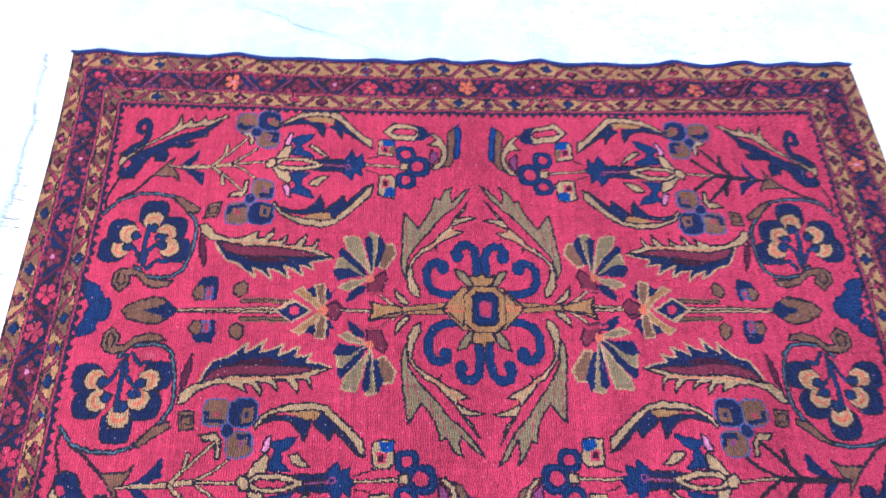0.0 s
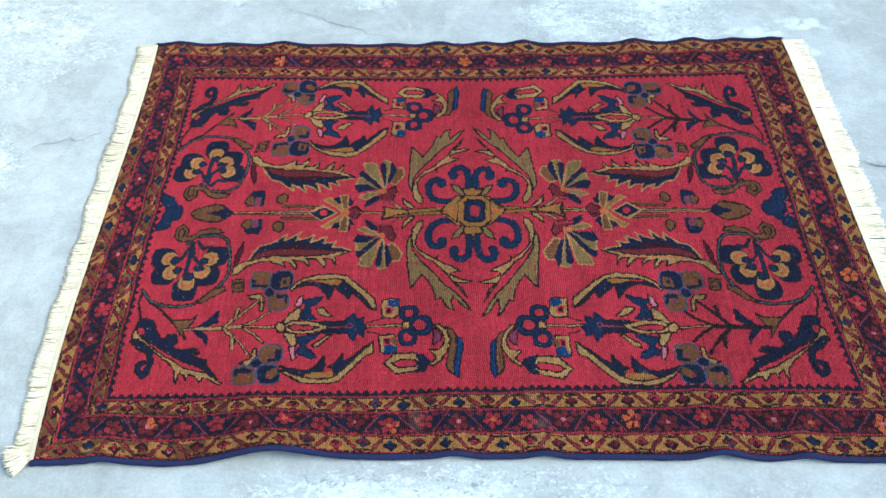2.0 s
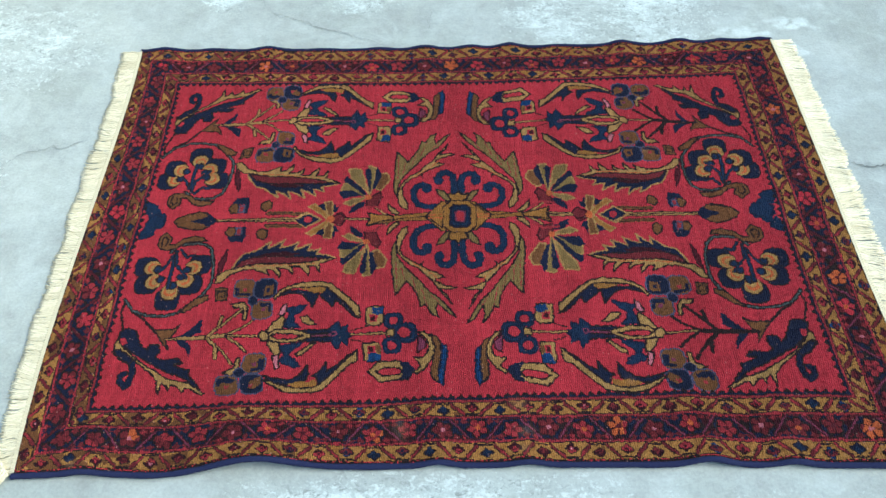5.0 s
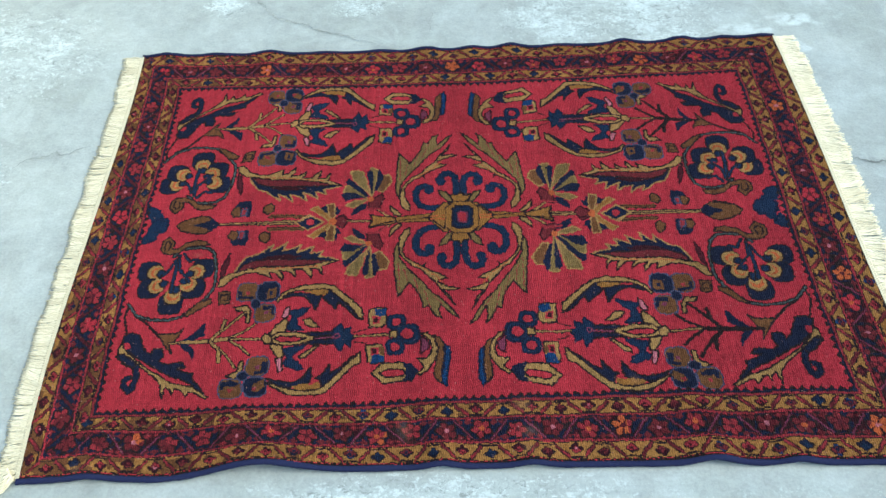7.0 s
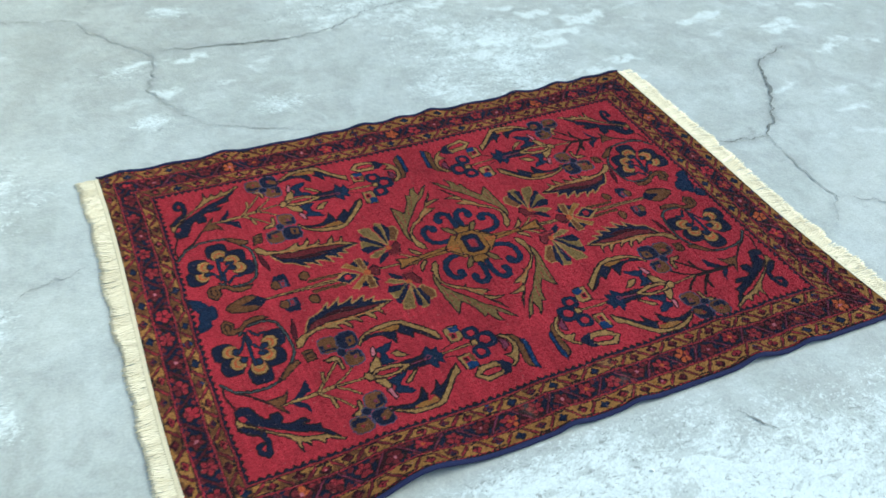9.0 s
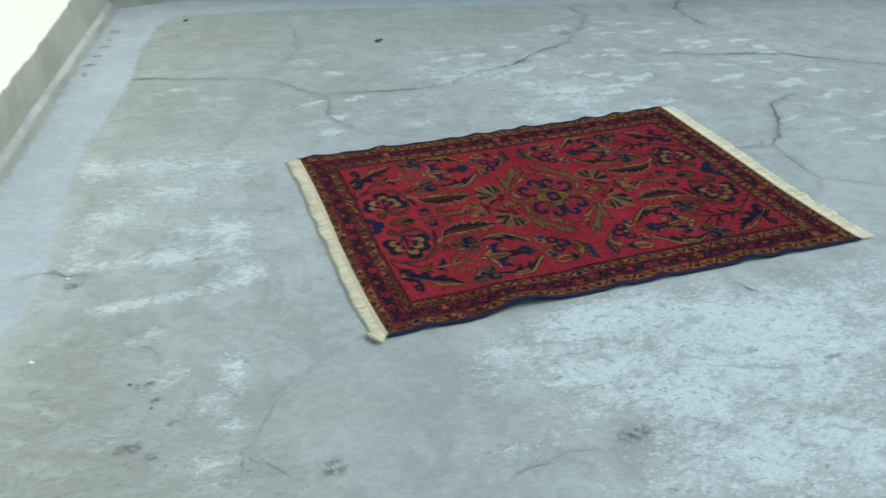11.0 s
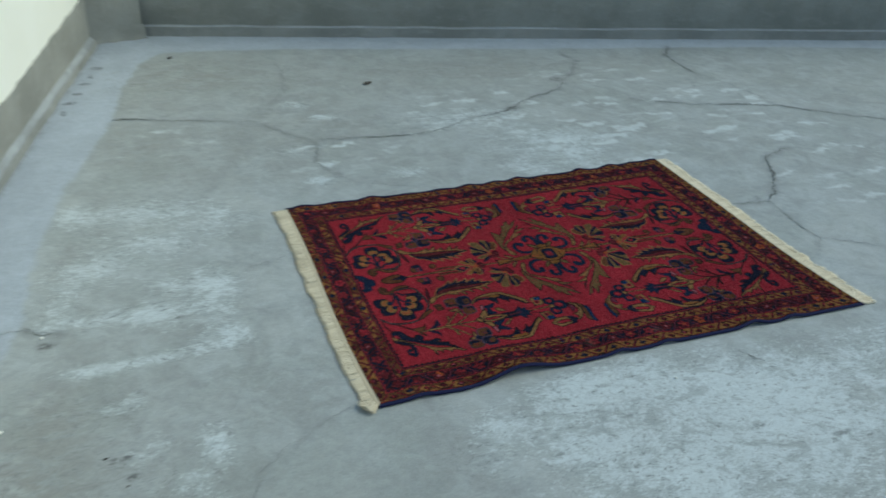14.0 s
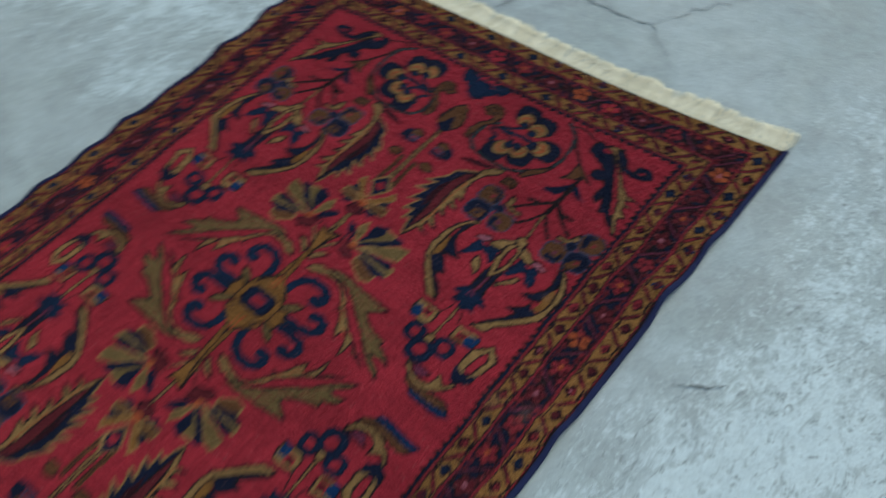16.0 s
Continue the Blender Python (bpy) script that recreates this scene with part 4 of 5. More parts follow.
# feather
poly("W", "K", [(-59, -274), (-43, -280), (-37, -293), (-38, -314), (-42, -355), (-45, -381), (-54, -371), (-58, -359), (-52, -326), (-49, -301)])
poly("B", "N", [(-34, -296), (-27, -301), (-27, -314), (-32, -363), (-37, -387), (-45, -377), (-40, -346), (-37, -314)])
poly("U", "K", [(-82, -267), (-67, -268), (-53, -282), (-49, -301), (-51, -318), (-59, -334), (-70, -350), (-84, -359), (-90, -356), (-75, -342), (-88, -323), (-69, -323), (-62, -314), (-59, -301), (-64, -284), (-75, -274)])
poly("V", "M", [(-79, -274), (-65, -291), (-67, -304), (-80, -313), (-81, -293)])

# carnations beside the medallion
poly("G", "U", [(-238, -37), (-223, -31), (-200, -44), (-191, -53), (-221, -48)])
poly("G", "U", [(-241, -72), (-220, -64), (-192, -54), (-207, -76), (-222, -95), (-236, -91), (-239, -81)])
poly("G", "U", [(-229, -128), (-223, -109), (-191, -70), (-197, -111), (-204, -130), (-223, -130)])
poly("G", "U", [(-189, -137), (-190, -74), (-186, -58), (-180, -78), (-172, -135), (-185, -138)])
poly("W", "U", [(-172, -77), (-161, -73), (-141, -100), (-147, -119), (-161, -119), (-170, -93)])
poly("N", "-", [(-225, -9), (-214, -14), (-194, -29), (-193, -41), (-210, -38), (-221, -25)])
poly("N", "-", [(-248, -70), (-239, -49), (-227, -53), (-205, -57), (-190, -54), (-204, -63), (-220, -72), (-232, -73)])
poly("N", "-", [(-237, -93), (-228, -93), (-199, -62), (-188, -58), (-206, -87), (-223, -104), (-230, -112), (-237, -104)])
poly("N", "-", [(-196, -126), (-189, -86), (-184, -64), (-183, -83), (-182, -126), (-189, -132)])
poly("N", "-", [(-180, -76), (-172, -79), (-160, -116), (-169, -136), (-173, -130)])
poly("L", "M", [(-191, -24), (-167, -30), (-157, -56), (-163, -69), (-175, -60), (-190, -46)])
dot("C", "-", 7, [(-187, -53)])

# bud axis
poly("W", "K", [(-599, 4), (-588, 19), (-560, 26), (-534, 29), (-521, 14), (-507, 4), (-521, -9), (-543, -19), (-573, -14), (-591, -6)])
poly("N", "-", [(-564, 4), (-545, 9), (-533, 14), (-528, 21), (-516, 9), (-506, 4), (-514, -2), (-522, -11), (-538, -2)])
line("U", "K", 2, [(-505, 5), (-340, 4)])
poly("W", "K", [(-486, -26), (-479, -13), (-465, -13), (-464, -33), (-473, -41)])
poly("N", "-", [(-480, -38), (-463, -35), (-449, -33), (-452, -10), (-443, -11), (-441, -35), (-445, -53), (-471, -51)])
poly("S", "-", [(-466, -13), (-451, -13), (-448, -33), (-464, -33)])
poly("F", "-", [(-462, -17), (-454, -17), (-452, -30), (-460, -30)])
poly("W", "K", [(-418, -24), (-406, -15), (-394, -23), (-394, -38), (-403, -46), (-415, -38)])
line("W", "K", 3, [(-401, -8), (-325, -8)])
line("W", "-", 2, [(-401, -13), (-326, -13)])
poly("N", "U", [(-345, 7), (-317, 28), (-285, 7), (-312, -11)])
dot("R", "-", 8, [(-314, 7)])
poly("O", "U", [(-316, -28), (-302, -36), (-283, -20), (-268, 0), (-274, 5), (-290, -11)])
poly("N", "-", [(-293, -31), (-275, -39), (-273, -15), (-287, -21)])
poly("W", "U", [(-277, -41), (-261, -43), (-260, -8), (-269, 2), (-275, -16)])
poly("N", "-", [(-257, -44), (-252, -25), (-244, -30), (-252, -12), (-260, -11)])
poly("L", "M", [(-261, 15), (-243, 25), (-231, 7), (-242, -6), (-259, -1)])
dot("C", "-", 8, [(-266, 6)])
line("U", "K", 2, [(-231, 7), (-185, 6)])

# side bloom
poly("T", "N", [(-668, -25), (-662, -14), (-653, -10), (-640, -13), (-637, -30), (-647, -35), (-658, -40), (-665, -40)])
poly("T", "N", [(-660, 18), (-649, 25), (-623, 27), (-616, 10), (-621, -4), (-641, -8), (-652, 1)])
poly("T", "-", [(-653, 24), (-649, 37), (-637, 39), (-630, 27)])
poly("T", "-", [(-665, -12), (-657, -4), (-649, -8), (-654, -13)])

# medallion leaf
poly("G", "K", [(-133, -79), (-130, -62), (-125, -51), (-121, -86), (-116, -97), (-101, -120), (-80, -146), (-57, -176), (-37, -192), (-21, -212), (-5, -238), (-19, -229), (-34, -211), (-41, -203), (-44, -220), (-38, -238), (-52, -229), (-59, -217), (-65, -207), (-74, -211), (-78, -189), (-84, -177), (-93, -162), (-101, -151), (-108, -162), (-124, -184), (-128, -144), (-131, -107)])
line("F", "-", 1, [(-122, -102), (-121, -167)])
line("F", "-", 1, [(-111, -116), (-106, -149)])
line("F", "-", 1, [(-93, -140), (-82, -176)])
line("F", "-", 1, [(-74, -167), (-61, -212)])
line("F", "-", 1, [(-52, -185), (-37, -203)])
poly("U", "K", [(-122, -36), (-114, -21), (-102, -13), (-101, -29), (-107, -41), (-112, -55), (-114, -74), (-107, -88), (-94, -100), (-74, -112), (-69, -104), (-72, -115), (-59, -124), (-36, -135), (-25, -142), (-44, -146), (-45, -152), (-25, -162), (-1, -169), (-14, -172), (-36, -170), (-21, -186), (-11, -208), (-22, -192), (-37, -173), (-48, -154), (-69, -133), (-79, -119), (-94, -111), (-109, -94), (-118, -81), (-123, -60)])
line("C", "-", 1, [(-90, -105), (-51, -135), (-33, -156)])

# scrolls round the heart
line("T", "N", 11, [(-36, -15), (-60, -17), (-79, -26), (-88, -43), (-89, -65), (-81, -79), (-69, -83), (-58, -77)])
dot("T", "N", 9, [(-60, -69)])
line("T", "N", 11, [(-3, -56), (-3, -85), (-7, -106), (-19, -116), (-32, -113), (-39, -99)])
dot("T", "N", 9, [(-35, -92)])
poly("G", "K", [(-40, -66), (-36, -51), (-21, -32), (-10, -29), (-16, -47), (-24, -59)])

# heart of the medallion
poly("U", "K", [(-144, -36), (-132, -20), (-119, -7), (-124, -2), (-136, -8), (-144, -21)])
line("U", "K", 3, [(-171, -26), (-160, -16), (-144, -4)])
poly("O", "K", [(-187, 23), (-161, 14), (-144, 10), (-119, 6), (-144, -4), (-168, -7), (-185, -11), (-180, 5)])
line("F", "-", 5, [(-199, 35), (-169, 39), (-150, 24)])
line("O", "K", 7, [(-127, 5), (-58, 4)])
poly("O", "K", [(-63, 6), (-45, 25), (-33, 39), (-21, 41), (-16, 25), (-16, -13), (-21, -29), (-30, -29), (-42, -15)])
line("C", "-", 2, [(-58, 6), (-17, 5)])
poly("O", "K", [(-16, -50), (-11, -37), (-1, -28), (21, -29), (27, -51), (11, -52), (5, -60), (0, -50)])
centre = (8, 9)
for letter, half_p, half_q, corner in (("K", 36, 44, 17), ("O", 34, 41, 17), ("K", 23, 32, 9), ("N", 21, 30, 9), ("T", 17, 25, 7), ("N", 14, 20, 6), ("V", 11, 15, 4), ("R", 8, 12, 3)):
    cp, cq = centre
    shape = [(cp - half_p, cq - half_q + corner), (cp - half_p + corner, cq - half_q), (cp + half_p - corner, cq - half_q), (cp + half_p, cq - half_q + corner)]
    shape += [(2 * cp - x, 2 * cq - y) for x, y in shape]
    fill(letter, "-", shape)

# border bands, by the depth outwards from the field's edge, which the weaver did not keep quite straight
FIELD_P, FIELD_Q = 681.0, 416.0
bow = np.where(KQ > 0, 9.0, np.interp(KP, (-300, 250), (9.0, -3.0)))
side_p = np.abs(KP) - FIELD_P
side_q = np.abs(KQ) - bow * np.clip((526 - np.abs(KQ)) / 110, 0, 1.2) - FIELD_Q
lying = side_q > side_p                       # the bands along the long edges
depth = np.where(lying, side_q, side_p)


dull = np.clip((-330 - KP) / 300, 0, 1)        # the gold is browner towards one end


def lay(mask, letter):
    design[mask] = LETTERS.index(letter)


def repeats(front, back, end):
    """The running count of a stripe's flowers and their spacing, from one flower's place and the spacing on each side."""
    at = np.where(lying, np.where(KQ < 0, front[0], back[0]), end[0])
    cell = np.where(lying, np.where(KQ < 0, front[1], back[1]), end[1])
    return (np.where(lying, KP, KQ) - at) / cell + 100.5, cell


def guard(low, high, count, cell):
    """A gold stripe with a trapezoid vine and a small flower in each bend."""
    m = (depth >= low) & (depth < high)
    high_low = high - low
    lay(m, "A")
    lay(m & (field_noise(KP.shape, 13, int(low) + 84) > 0.62), "O")
    lay(m & (field_noise(KP.shape, 9, int(low) + 83) > 0.80 - 0.95 * dull), "W")
    v = (depth - low) / high_low
    k = np.floor(count)
    u = count - k
    even = (k % 2) == 0
    level, other = np.where(even, 0.14, 0.86), np.where(even, 0.86, 0.14)
    slope = np.where(u > 0.76, (u - 0.76) / 0.48, np.where(u < 0.24, (0.24 - u) / 0.48, 0))
    away = np.abs(v - level - (other - level) * np.clip(slope, 0, 0.5)) * high_low
    steep = slope > 0
    hue = (k * 7 + np.floor(k / 3)) % 5
    lay(m & (away < np.where(steep, 5.4, 1.7)), "K")
    lay(m & steep & (away < 3.6), "L")
    lay(m & steep & (away < 2.2) & (hue > 2), "F")
    jitter = field_noise(KP.shape, 30, int(low) + 85)
    x, y = (u - 0.5) * cell, (v - np.where(even, 0.60, 0.40)) * high_low
    turn = np.arctan2(y, x)
    r = np.hypot(x / 1.25, y)
    lobes = 1 + 0.16 * np.cos(4 * turn + np.where(even, 0.5, -0.5)) + 0.12 * jitter
    lay(m & (r < 8.6 * lobes), "K")
    for h, letter, heart in ((0, "M", "L"), (1, "N", "T"), (2, "F", "M"), (3, "M", "F"), (4, "L", "N")):
        lay(m & (hue == h) & (r < 7.0 * lobes), letter)
        lay(m & (hue == h) & (r > 3.9) & (r < 7.0 * lobes) & (np.where(even, -y, y) > 1.2) & (np.abs(x) < 7), heart)
        lay(m & (hue == h) & (r < 2.6), heart)
    lay(m & (r < 2.0) & (hue == 3) & (k % 3 == 0), "P")
    lay(m & (hue == 4) & (r > 6) & (r < 9) & (np.cos(turn * 2) < -0.4) & (jitter > 0.2), "B")
    lay(m & ((v < 0.05) | (v > 0.95)), "K")


def main_border(low, high, count, cell):
    """A navy and maroon band with red flowers between zigzag stems."""
    m = (depth >= low) & (depth < high)
    v = (depth - low) / (high - low)
    k = np.floor(count)
    u = count - k
    lay(m, "N")
    patch = field_noise(KP.shape, 17, 81)
    broad = field_noise(KP.shape, 120, 82)
    lay(m & (patch + 0.8 * broad > 0.38), "M")
    lay(m & (patch > -0.04) & (patch < 0.2), "K")
    r0 = np.hypot((u - 0.5) * cell, (v - 0.5) * (high - low))
    lay(m & (r0 < 21) & (patch < 0.35), "N")
    # small red leaves at the edges, then the vine that steps from edge to edge between the flowers
    for at in (0.13, 0.87):
        for side in (0.14, 0.86):
            lobe_away = np.abs(u - at) * cell * 0.75 + np.abs(v - side) * (high - low)
            lay(m & (lobe_away < 6.0), "L")
            lay(m & (lobe_away < 3.6) & (patch > 0.1), "F")
    even = (k % 2) == 0
    level, other = np.where(even, 0.06, 0.94), np.where(even, 0.94, 0.06)
    shift = np.where(u > 0.74, (u - 0.74) / 0.52, np.where(u < 0.26, (0.26 - u) / 0.52, 0))
    away = np.abs(v - level - (other - level) * np.clip(shift, 0, 0.5)) * (high - low)
    lay(m & (away < np.where(shift > 0, 5.4, 1.6)), "K")
    lay(m & (away < np.where(shift > 0, 3.4, 0.6)), "D")
    lay(m & (shift > 0) & (away < 1.8) & (broad > -0.2), "V")
    centre = 0.5 + 0.07 * np.where(k % 2 == 0, 1, -1)
    x, y = (u - 0.5) * cell, (v - centre) * (high - low)
    r = np.hypot(x / 1.12, y)
    turn = np.arctan2(y, x)
    lobes = 1 + 0.15 * np.cos(5 * turn + k) + 0.10 * patch
    lay(m & (r < 17.4 * lobes), "K")
    flower = m & (r < 14.2 * lobes)
    lay(flower, "F")
    lay(flower & (k % 4 == 1) & (patch > -0.2), "R")
    lay(flower & ((k % 3 == 2) | (broad + patch > 0.5 - 0.8 * dull)), "L")
    lay(flower & (r > 3) & (k % 7 == 3) & (patch > -0.1 + dull), "C")
    lay(flower & (r > 4.5) & (np.cos(5 * turn + k) < -0.80), "M")
    lay(m & (r < 4.2) & (k % 3 == 0) & (dull < 0.5), "C")
    lay(m & (r < 4.2) & (k % 3 == 1), "D")
    lay(m & (r < 3.6) & (k % 3 == 2), "P")


tooth = np.abs(((np.where(lying, KP, KQ) / 16.5) % 1) - 0.5) * 2
lay((depth > -7.0 - 8.5 * (1 - tooth)) & (depth < 0), "K")
lay((depth > -8.0) & (depth < -5), "N")
lay((depth > -4.0) & (depth < 0.8), "L")
lay((depth > -3.0) & (depth < -0.4), "F")
guard(0.8, 27, *repeats((-636, 49.6), (-556, 53.7), (148, 52.0)))
lay((depth >= 26.4) & (depth < 27.4), "K")
lay((depth >= 27.4) & (depth < 31.0), "L")
lay((depth >= 28.0) & (depth < 30.4), "F")
main_border(31.4, 71.4, *repeats((-655, 60.9), (-527, 65.8), (229, 65.2)))
lay((depth >= 71.8) & (depth < 75.0), "L")
lay((depth >= 72.4) & (depth < 74.4), "F")
guard(75.4, 106.5, *repeats((-647, 48.0), (-561, 51.6), (232, 51.8)))
lay(depth >= 107.5, "K")

# ---------------------------------------------------------------- the rug: knots
dye_table = np.array([linear(*DYES[c]) for c in LETTERS])
dyed = dye_table[design]
grain = np.random.RandomState(5)
worn = np.clip(field_noise(design.shape, 70, 97) + 0.5 * field_noise(design.shape, 18, 98), 0, 1)
tone = 0.98 + 0.10 * worn + 0.17 * grain.uniform(-1, 1, design.shape) + 0.09 * field_noise(design.shape, 4, 91)
streaks = field_noise(design.shape, 40, 92) * 0.05 + np.repeat(wobble(ny, 1.4, 99)[:, None], nx, 1) * 0.05
columns = np.repeat(wobble(nx, 1.6, 95)[None, :], ny, 0) * (0.10 + 0.08 * field_noise(design.shape, 14, 96)) + np.repeat(wobble(nx, 6, 93)[None, :], ny, 0) * 0.035 + np.repeat(wobble(nx, 60, 94)[None, :], ny, 0) * 0.06 + field_noise(design.shape, 110, 101) * 0.06
dyed = dyed * (tone + streaks + columns)[..., None]
pale = grain.uniform(0, 1, design.shape) > 0.9972
dyed[pale] = dyed[pale] * 0.5 + np.array((0.32, 0.17, 0.15)) * 0.5

for fp, fq, wp, wq in ((92, -424, 14, 10), (96, -474, 14, 9), (90, -505, 10, 6), (-120, -465, 10, 16), (-691, -516, 8, 6), (300, -380, 8, 8), (-541, -72, 8, 4), (420, 180, 6, 6)):
    f = 0.45 * np.exp(-((KP - fp) / wp) ** 2 - ((KQ - fq) / wq) ** 2)[..., None] * grain.uniform(0.4, 1, design.shape)[..., None]
    dyed = dyed * (1 - f) + (dyed * 0.5 + np.array((0.20, 0.11, 0.07))) * f

rug = tagged(new("rug"), "hand-knotted red wool rug with navy and gold flowers on cement", "rug")
ep, eq = np.linspace(-HALF_P, HALF_P, nx + 1), np.linspace(-HALF_Q, HALF_Q, ny + 1)
EP, EQ = np.meshgrid(ep, eq)
corner_x, corner_y, corner_z = rug_place(EP, EQ)
steps = np.repeat(grain.randint(0, 2, ny // 3 + 1), 3)[:ny + 1, None]
corner_z = corner_z + 0.0006 * grain.uniform(-1, 1, corner_z.shape) + 0.0005 * np.where((np.arange(nx + 1)[None, :] + steps) % 2, 1, -1)
knots = np.dstack([corner_x, corner_y, corner_z]).reshape(-1, 3)
index = np.arange((nx + 1) * (ny + 1)).reshape(ny + 1, nx + 1)
quads_all = np.stack([index[:-1, :-1], index[:-1, 1:], index[1:, 1:], index[1:, :-1]], -1)


def pile(name, mask, label):
    quads = quads_all[mask]
    used, back = np.unique(quads, return_inverse=True)
    ob = faces(name, knots[used], back.reshape(-1, 4), PILE, rug, label, smooth=False)
    a = ob.data.attributes.new("dye", "FLOAT_COLOR", "FACE")
    a.data.foreach_set("color", np.concatenate([dyed[mask], np.ones((len(quads), 1))], 1).astype(np.float32).ravel())
    return ob


pile("field", depth < 0.5, "crimson wool field with floral medallion")
pile("inner_border", (depth >= 0.5) & (depth < 29.5), "gold stripe with small vine flowers")
pile("main_border", (depth >= 29.5) & (depth < 74), "navy and maroon stripe with red flowers")
pile("outer_border", depth >= 74, "gold outer stripe with small vine flowers")

# the woven back and the rug's cut sides
bp, bq = np.meshgrid(np.linspace(-HALF_P, HALF_P, 200), np.linspace(-HALF_Q, HALF_Q, 140))
bx, by, bz = rug_place(bp, bq)
low = np.dstack([bx, by, np.maximum(bz - 0.0075, 0.0012)])
sheet("backing", low[::-1], JUTE, rug)
for name, p_line, q_line in (("end_side", np.full(140, -HALF_P), np.linspace(-HALF_Q, HALF_Q, 140)), ("end_side", np.full(140, HALF_P), np.linspace(-HALF_Q, HALF_Q, 140))):
    x, y, z = rug_place(p_line, q_line)
    sheet(name, np.array([np.stack([x, y, z + 0.0005], -1), np.stack([x, y, np.maximum(z - 0.0075, 0.0012)], -1)]), JUTE, rug)


def cord(q, label):
    """The overcast navy edge, a slightly flattened roll along a long side."""
    p = np.linspace(-HALF_P - 0.004, HALF_P + 0.004, 520)
    out = math.copysign(1.0, q)
    x, y, z = rug_place(p, np.full_like(p, q))
    swell = 1 + 0.10 * wobble(520, 5, 61) + 0.05 * np.sin(np.arange(520) * 1.9)
    rings = []
    for k in range(11):
        a = 2 * math.pi * k / 10
        rings.append(np.stack([x, y + out * 0.0045 + math.cos(a) * 0.0054 * swell, np.maximum(z - 0.0025 + math.sin(a) * 0.0050 * swell, 0.001)], -1))
    return sheet("edge_cord", np.array(rings), CORD, rug, label)


cord(-HALF_Q, "navy blue overcast wool edge")
cord(HALF_Q, "navy blue overcast wool edge")

# ---------------------------------------------------------------- the rug: fringes


def tassel_mesh(seed):
    """A bunch of plied cotton strands, 1 unit wide, running out along -x from its knot at the origin."""
    r = random.Random(seed)
    bm = bmesh.new()
    knot = bmesh.ops.create_icosphere(bm, subdivisions=1, radius=0.0042)
    for v in knot["verts"]:
        v.co.x *= 1.3
        v.co.z = v.co.z * 0.8 + 0.004
    for strand in range(8):
        y0 = (strand - 3.5) * 0.0009
        spread = (strand - 3.5) * 0.0009 + r.uniform(-0.0011, 0.0011)
        length = 0.052 + r.uniform(-0.0035, 0.003)
        bow = r.uniform(-0.004, 0.004)
        thick = r.uniform(0.00105, 0.0014)
        rings = []
        for k in range(7):
            f = k / 6
            c = Vector((-length * f, y0 + spread * f + bow * math.sin(f * 3.0) + 0.0007 * math.sin(f * 17 + strand), 0.0052 - 0.0036 * min(1, f * 1.6) + r.uniform(0, 0.0011) * (f > 0.1) + 0.0012 * (strand % 3) * f))
            t = thick * (1.0 if k < 6 else 0.5) * (1 + 0.15 * math.sin(f * 25 + strand * 2))
            rings.append([bm.verts.new(c + Vector((0, math.cos(a) * t, math.sin(a) * t))) for a in (0.3, 1.87, 3.44, 5.01)])
        for a, b in zip(rings, rings[1:]):
            for k in range(4):
                bm.faces.new((a[k], a[(k + 1) % 4], b[(k + 1) % 4], b[k]))
        bm.faces.new(rings[-1])
    for f in bm.faces:
        f.smooth = True
    bmesh.ops.recalc_face_normals(bm, faces=bm.faces)
    me = bpy.data.meshes.new("tassel")
    bm.to_mesh(me)
    bm.free()
    me.materials.append(COTTON)
    return me


TASSELS = [tassel_mesh(k) for k in range(9)]


def fringe(side, label):
    """A fringe along one end: a woven cotton web and knotted tassels."""
    r = random.Random(7 + side)
    web_q = np.linspace(-HALF_Q, HALF_Q, 1000)
    edge = np.full(1000, side * HALF_P)
    x, y, z = rug_place(edge, web_q)
    z = np.minimum(z, 0.012)
    rows = [np.stack([x + side * d, y, np.maximum(z + h + 0.0013 * np.sin(web_q * 1150 + lean), 0.0015)], -1) for d, h, lean in ((-0.0005, 0.0004, 0), (0.002, 0.0012, 0), (0.0045, -0.0012, 1.5), (0.006, 0.0004, 3.1), (0.009, -0.002, 3.1), (0.012, -0.0055, 3.1))]
    ob = sheet("fringe", np.array(rows), COTTON, rug, label, smooth=True)
    count = 150
    for k in range(count):
        q = -HALF_Q + 2 * HALF_Q * (k + 0.5) / count
        tx, ty, tz = (float(v) for v in rug_place(np.array(side * HALF_P), np.array(q)))
        skew = 9 * math.sin(q * 21 + side) + r.uniform(-10, 10) + 7 * math.sin(q * 60)
        size = (1.12 if side > 0 else 0.86 + 0.11 * q / HALF_Q) * r.uniform(0.92, 1.06) * (1 + 0.05 * math.sin(q * 13) + 0.05 * math.sin(q * 47))
        t = new("tassel", TASSELS[r.randrange(len(TASSELS))])
        t.parent = ob
        turn = skew if side < 0 else 180 + skew
        t.matrix_local = pose(tx + side * 0.003, ty, max(0, min(tz, 0.012) - 0.0085), 0, 0, turn) @ Matrix.Diagonal((size, 1.2, 1, 1))
    if side < 0:
        # the tangled bunch at the near corner
        for k in range(5):
            cx, cy, cz = (float(v) for v in rug_place(np.array(-HALF_P), np.array(-HALF_Q + 0.004 * k)))
            t = new("tassel", TASSELS[k])
            t.parent = ob
            t.matrix_local = pose(cx - 0.012 - 0.003 * k, cy - 0.002, 0.004 + 0.002 * (k % 3), 0, 4, 50 - 11 * k) @ Matrix.Diagonal((0.62, 1.2, 1.2, 1))
    return ob


fringe(-1, "cream knotted cotton fringe, tangled at one corner")
fringe(1, "cream knotted cotton fringe")

# ---------------------------------------------------------------- litter on the floor


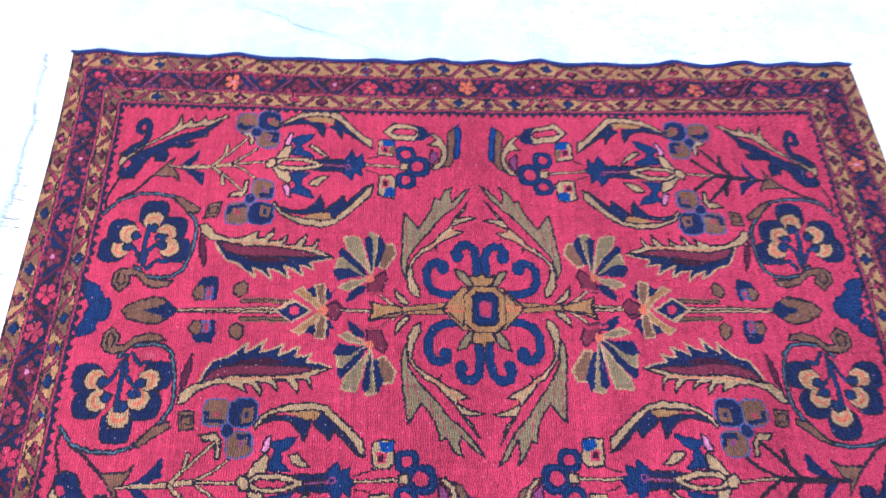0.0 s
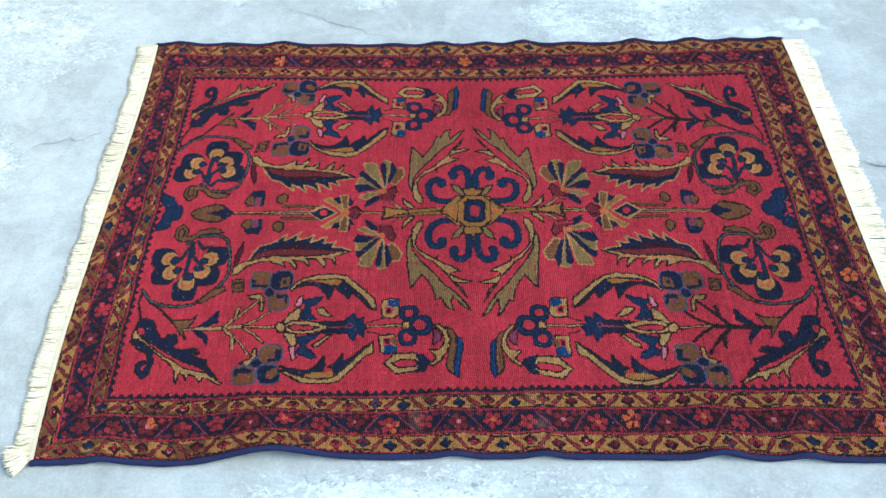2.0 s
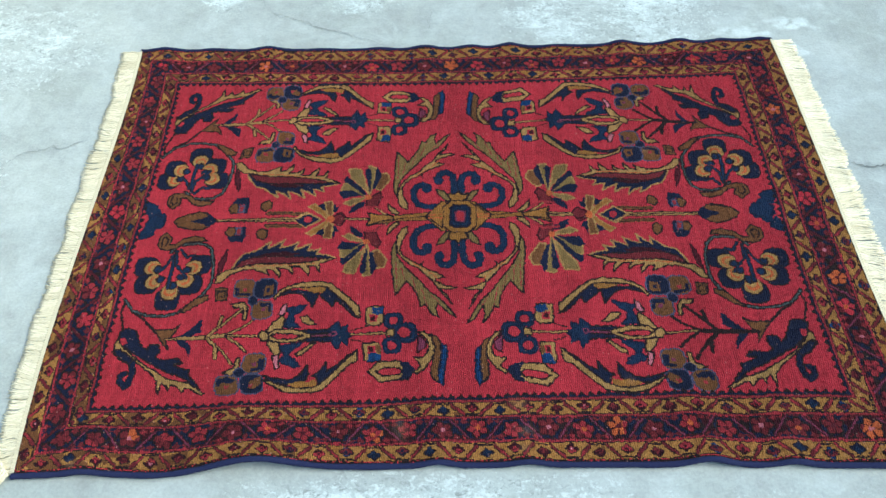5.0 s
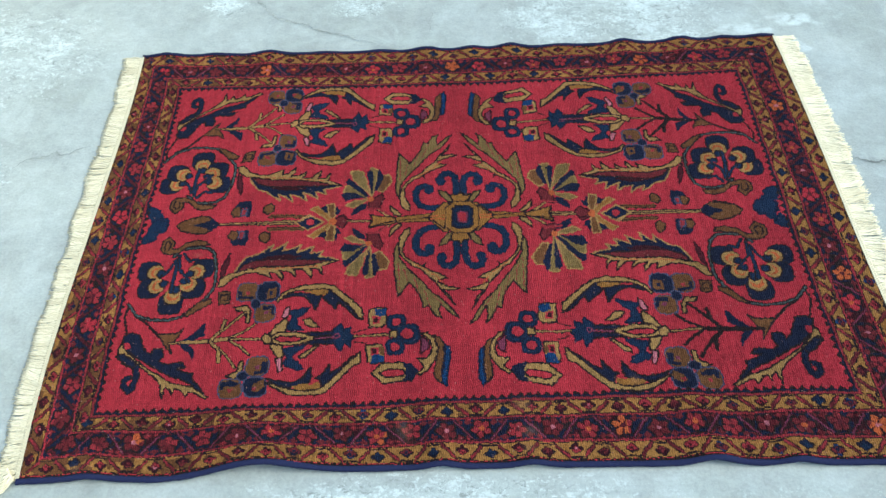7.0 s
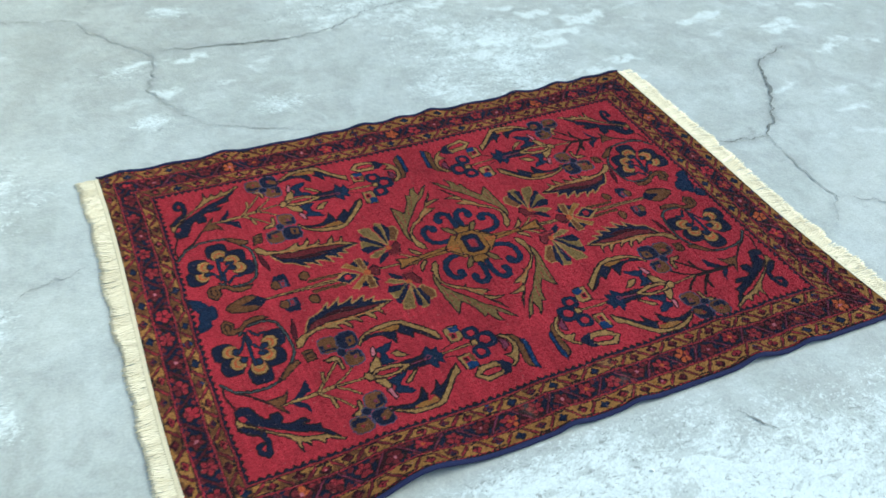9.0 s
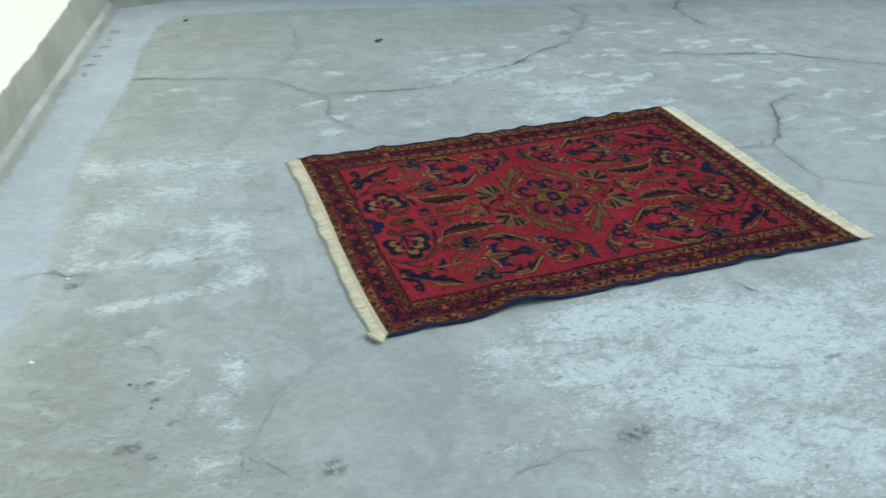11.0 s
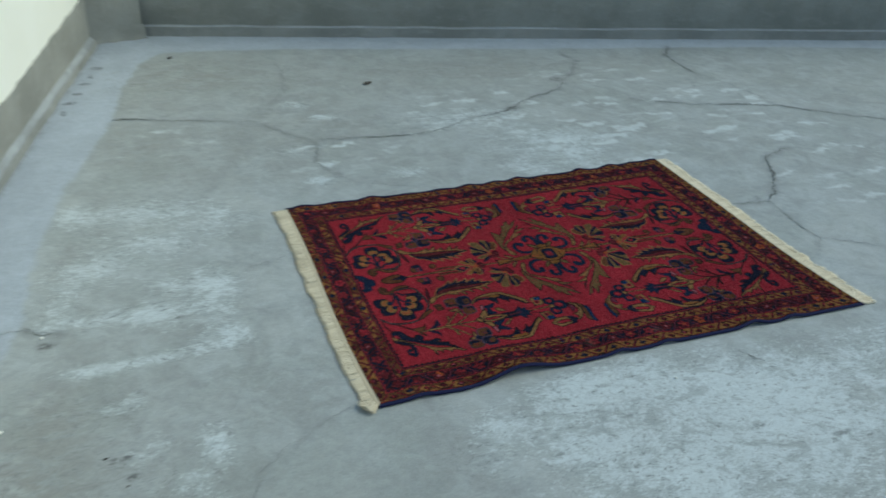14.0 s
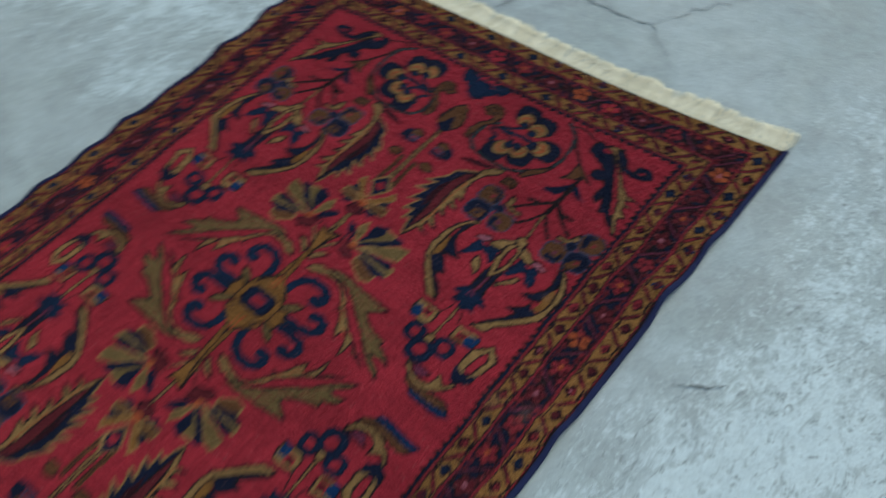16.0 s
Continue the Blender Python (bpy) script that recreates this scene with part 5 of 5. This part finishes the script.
def crumb(x, y, size, label, seed):
    r = random.Random(seed)
    bm = bmesh.new()
    bmesh.ops.create_icosphere(bm, subdivisions=2, radius=size)
    for v in bm.verts:
        v.co *= 1 + r.uniform(-0.22, 0.22)
        v.co.y *= 0.6
        v.co.z *= 0.6
    low = min(v.co.z for v in bm.verts)
    for v in bm.verts:
        v.co.z -= low
    ob = part("plaster_crumb", bm, CHALK)
    ob.matrix_world = pose(x, y, 0.0, 0, 0, r.uniform(0, 180))
    return tagged(ob, label, "crumb", "plaster crumbs on the floor")


def dry_leaf(x, y, size, turn, label, seed):
    """A shrivelled leaf: a tapered blade curled up along its midrib, with a short stalk."""
    r = random.Random(seed)
    bm = bmesh.new()
    rows = []
    for k in range(9):
        u = k / 4 - 1
        wide = 0.05 + 0.5 * max(0.0, 1 - u * u) ** 0.7 * r.uniform(0.75, 1.15)
        lift = 0.22 * u * u + 0.05 * math.sin(3 * u + seed)
        rows.append([(u, v * wide + 0.12 * math.sin(2 * u), lift + 0.55 * abs(v) ** 1.6 * wide * r.uniform(0.7, 1.2)) for v in (-1, -0.5, 0, 0.5, 1)])
    low = min(p[2] for row in rows for p in row)
    skins = [[[bm.verts.new(Vector((p[0], p[1], p[2] - low + thick)) * size) for p in row] for row in rows] for thick in (0.06, 0.0)]
    for skin, flip in zip(skins, (1, -1)):
        for a, b in zip(skin, skin[1:]):
            for k in range(4):
                bm.faces.new((a[k], b[k], b[k + 1], a[k + 1])[::flip])
    rim = [[skin[0][k] for k in range(5)] + [row[4] for row in skin[1:]] + [skin[8][k] for k in (3, 2, 1, 0)] + [row[0] for row in skin[7:0:-1]] for skin in skins]
    for k in range(len(rim[0])):
        n = (k + 1) % len(rim[0])
        bm.faces.new((rim[0][k], rim[0][n], rim[1][n], rim[1][k]))
    bmesh.ops.recalc_face_normals(bm, faces=bm.faces)
    ob = part("dry_leaf", bm, DARK)
    ob.matrix_world = pose(x, y, 0.0, 0, 0, turn)
    return tagged(ob, label, "leaf", "dry leaves on the floor")


crumb(-1.688, -0.400, 0.0065, "small white plaster crumb lying on the floor", 1)
crumb(-1.603, -0.024, 0.006, "small white plaster crumb beside a crack", 2)
crumb(0.048, -0.704, 0.004, "tiny white plaster crumb on stained cement", 3)
dry_leaf(-0.143, 1.766, 0.024, 10, "small dark dry leaf on the cement floor", 4)
dry_leaf(-1.047, 2.365, 0.017, 25, "tiny dark dry leaf near the wall", 5)
dry_leaf(1.838, 0.092, 0.012, 60, "small curled dark leaf on the cement floor", 6)
dry_leaf(-1.450, -0.564, 0.006, 0, "tiny dark leaf scrap on cement", 7)
dry_leaf(-1.404, -0.669, 0.005, 40, "tiny dark leaf scrap on cement", 8)
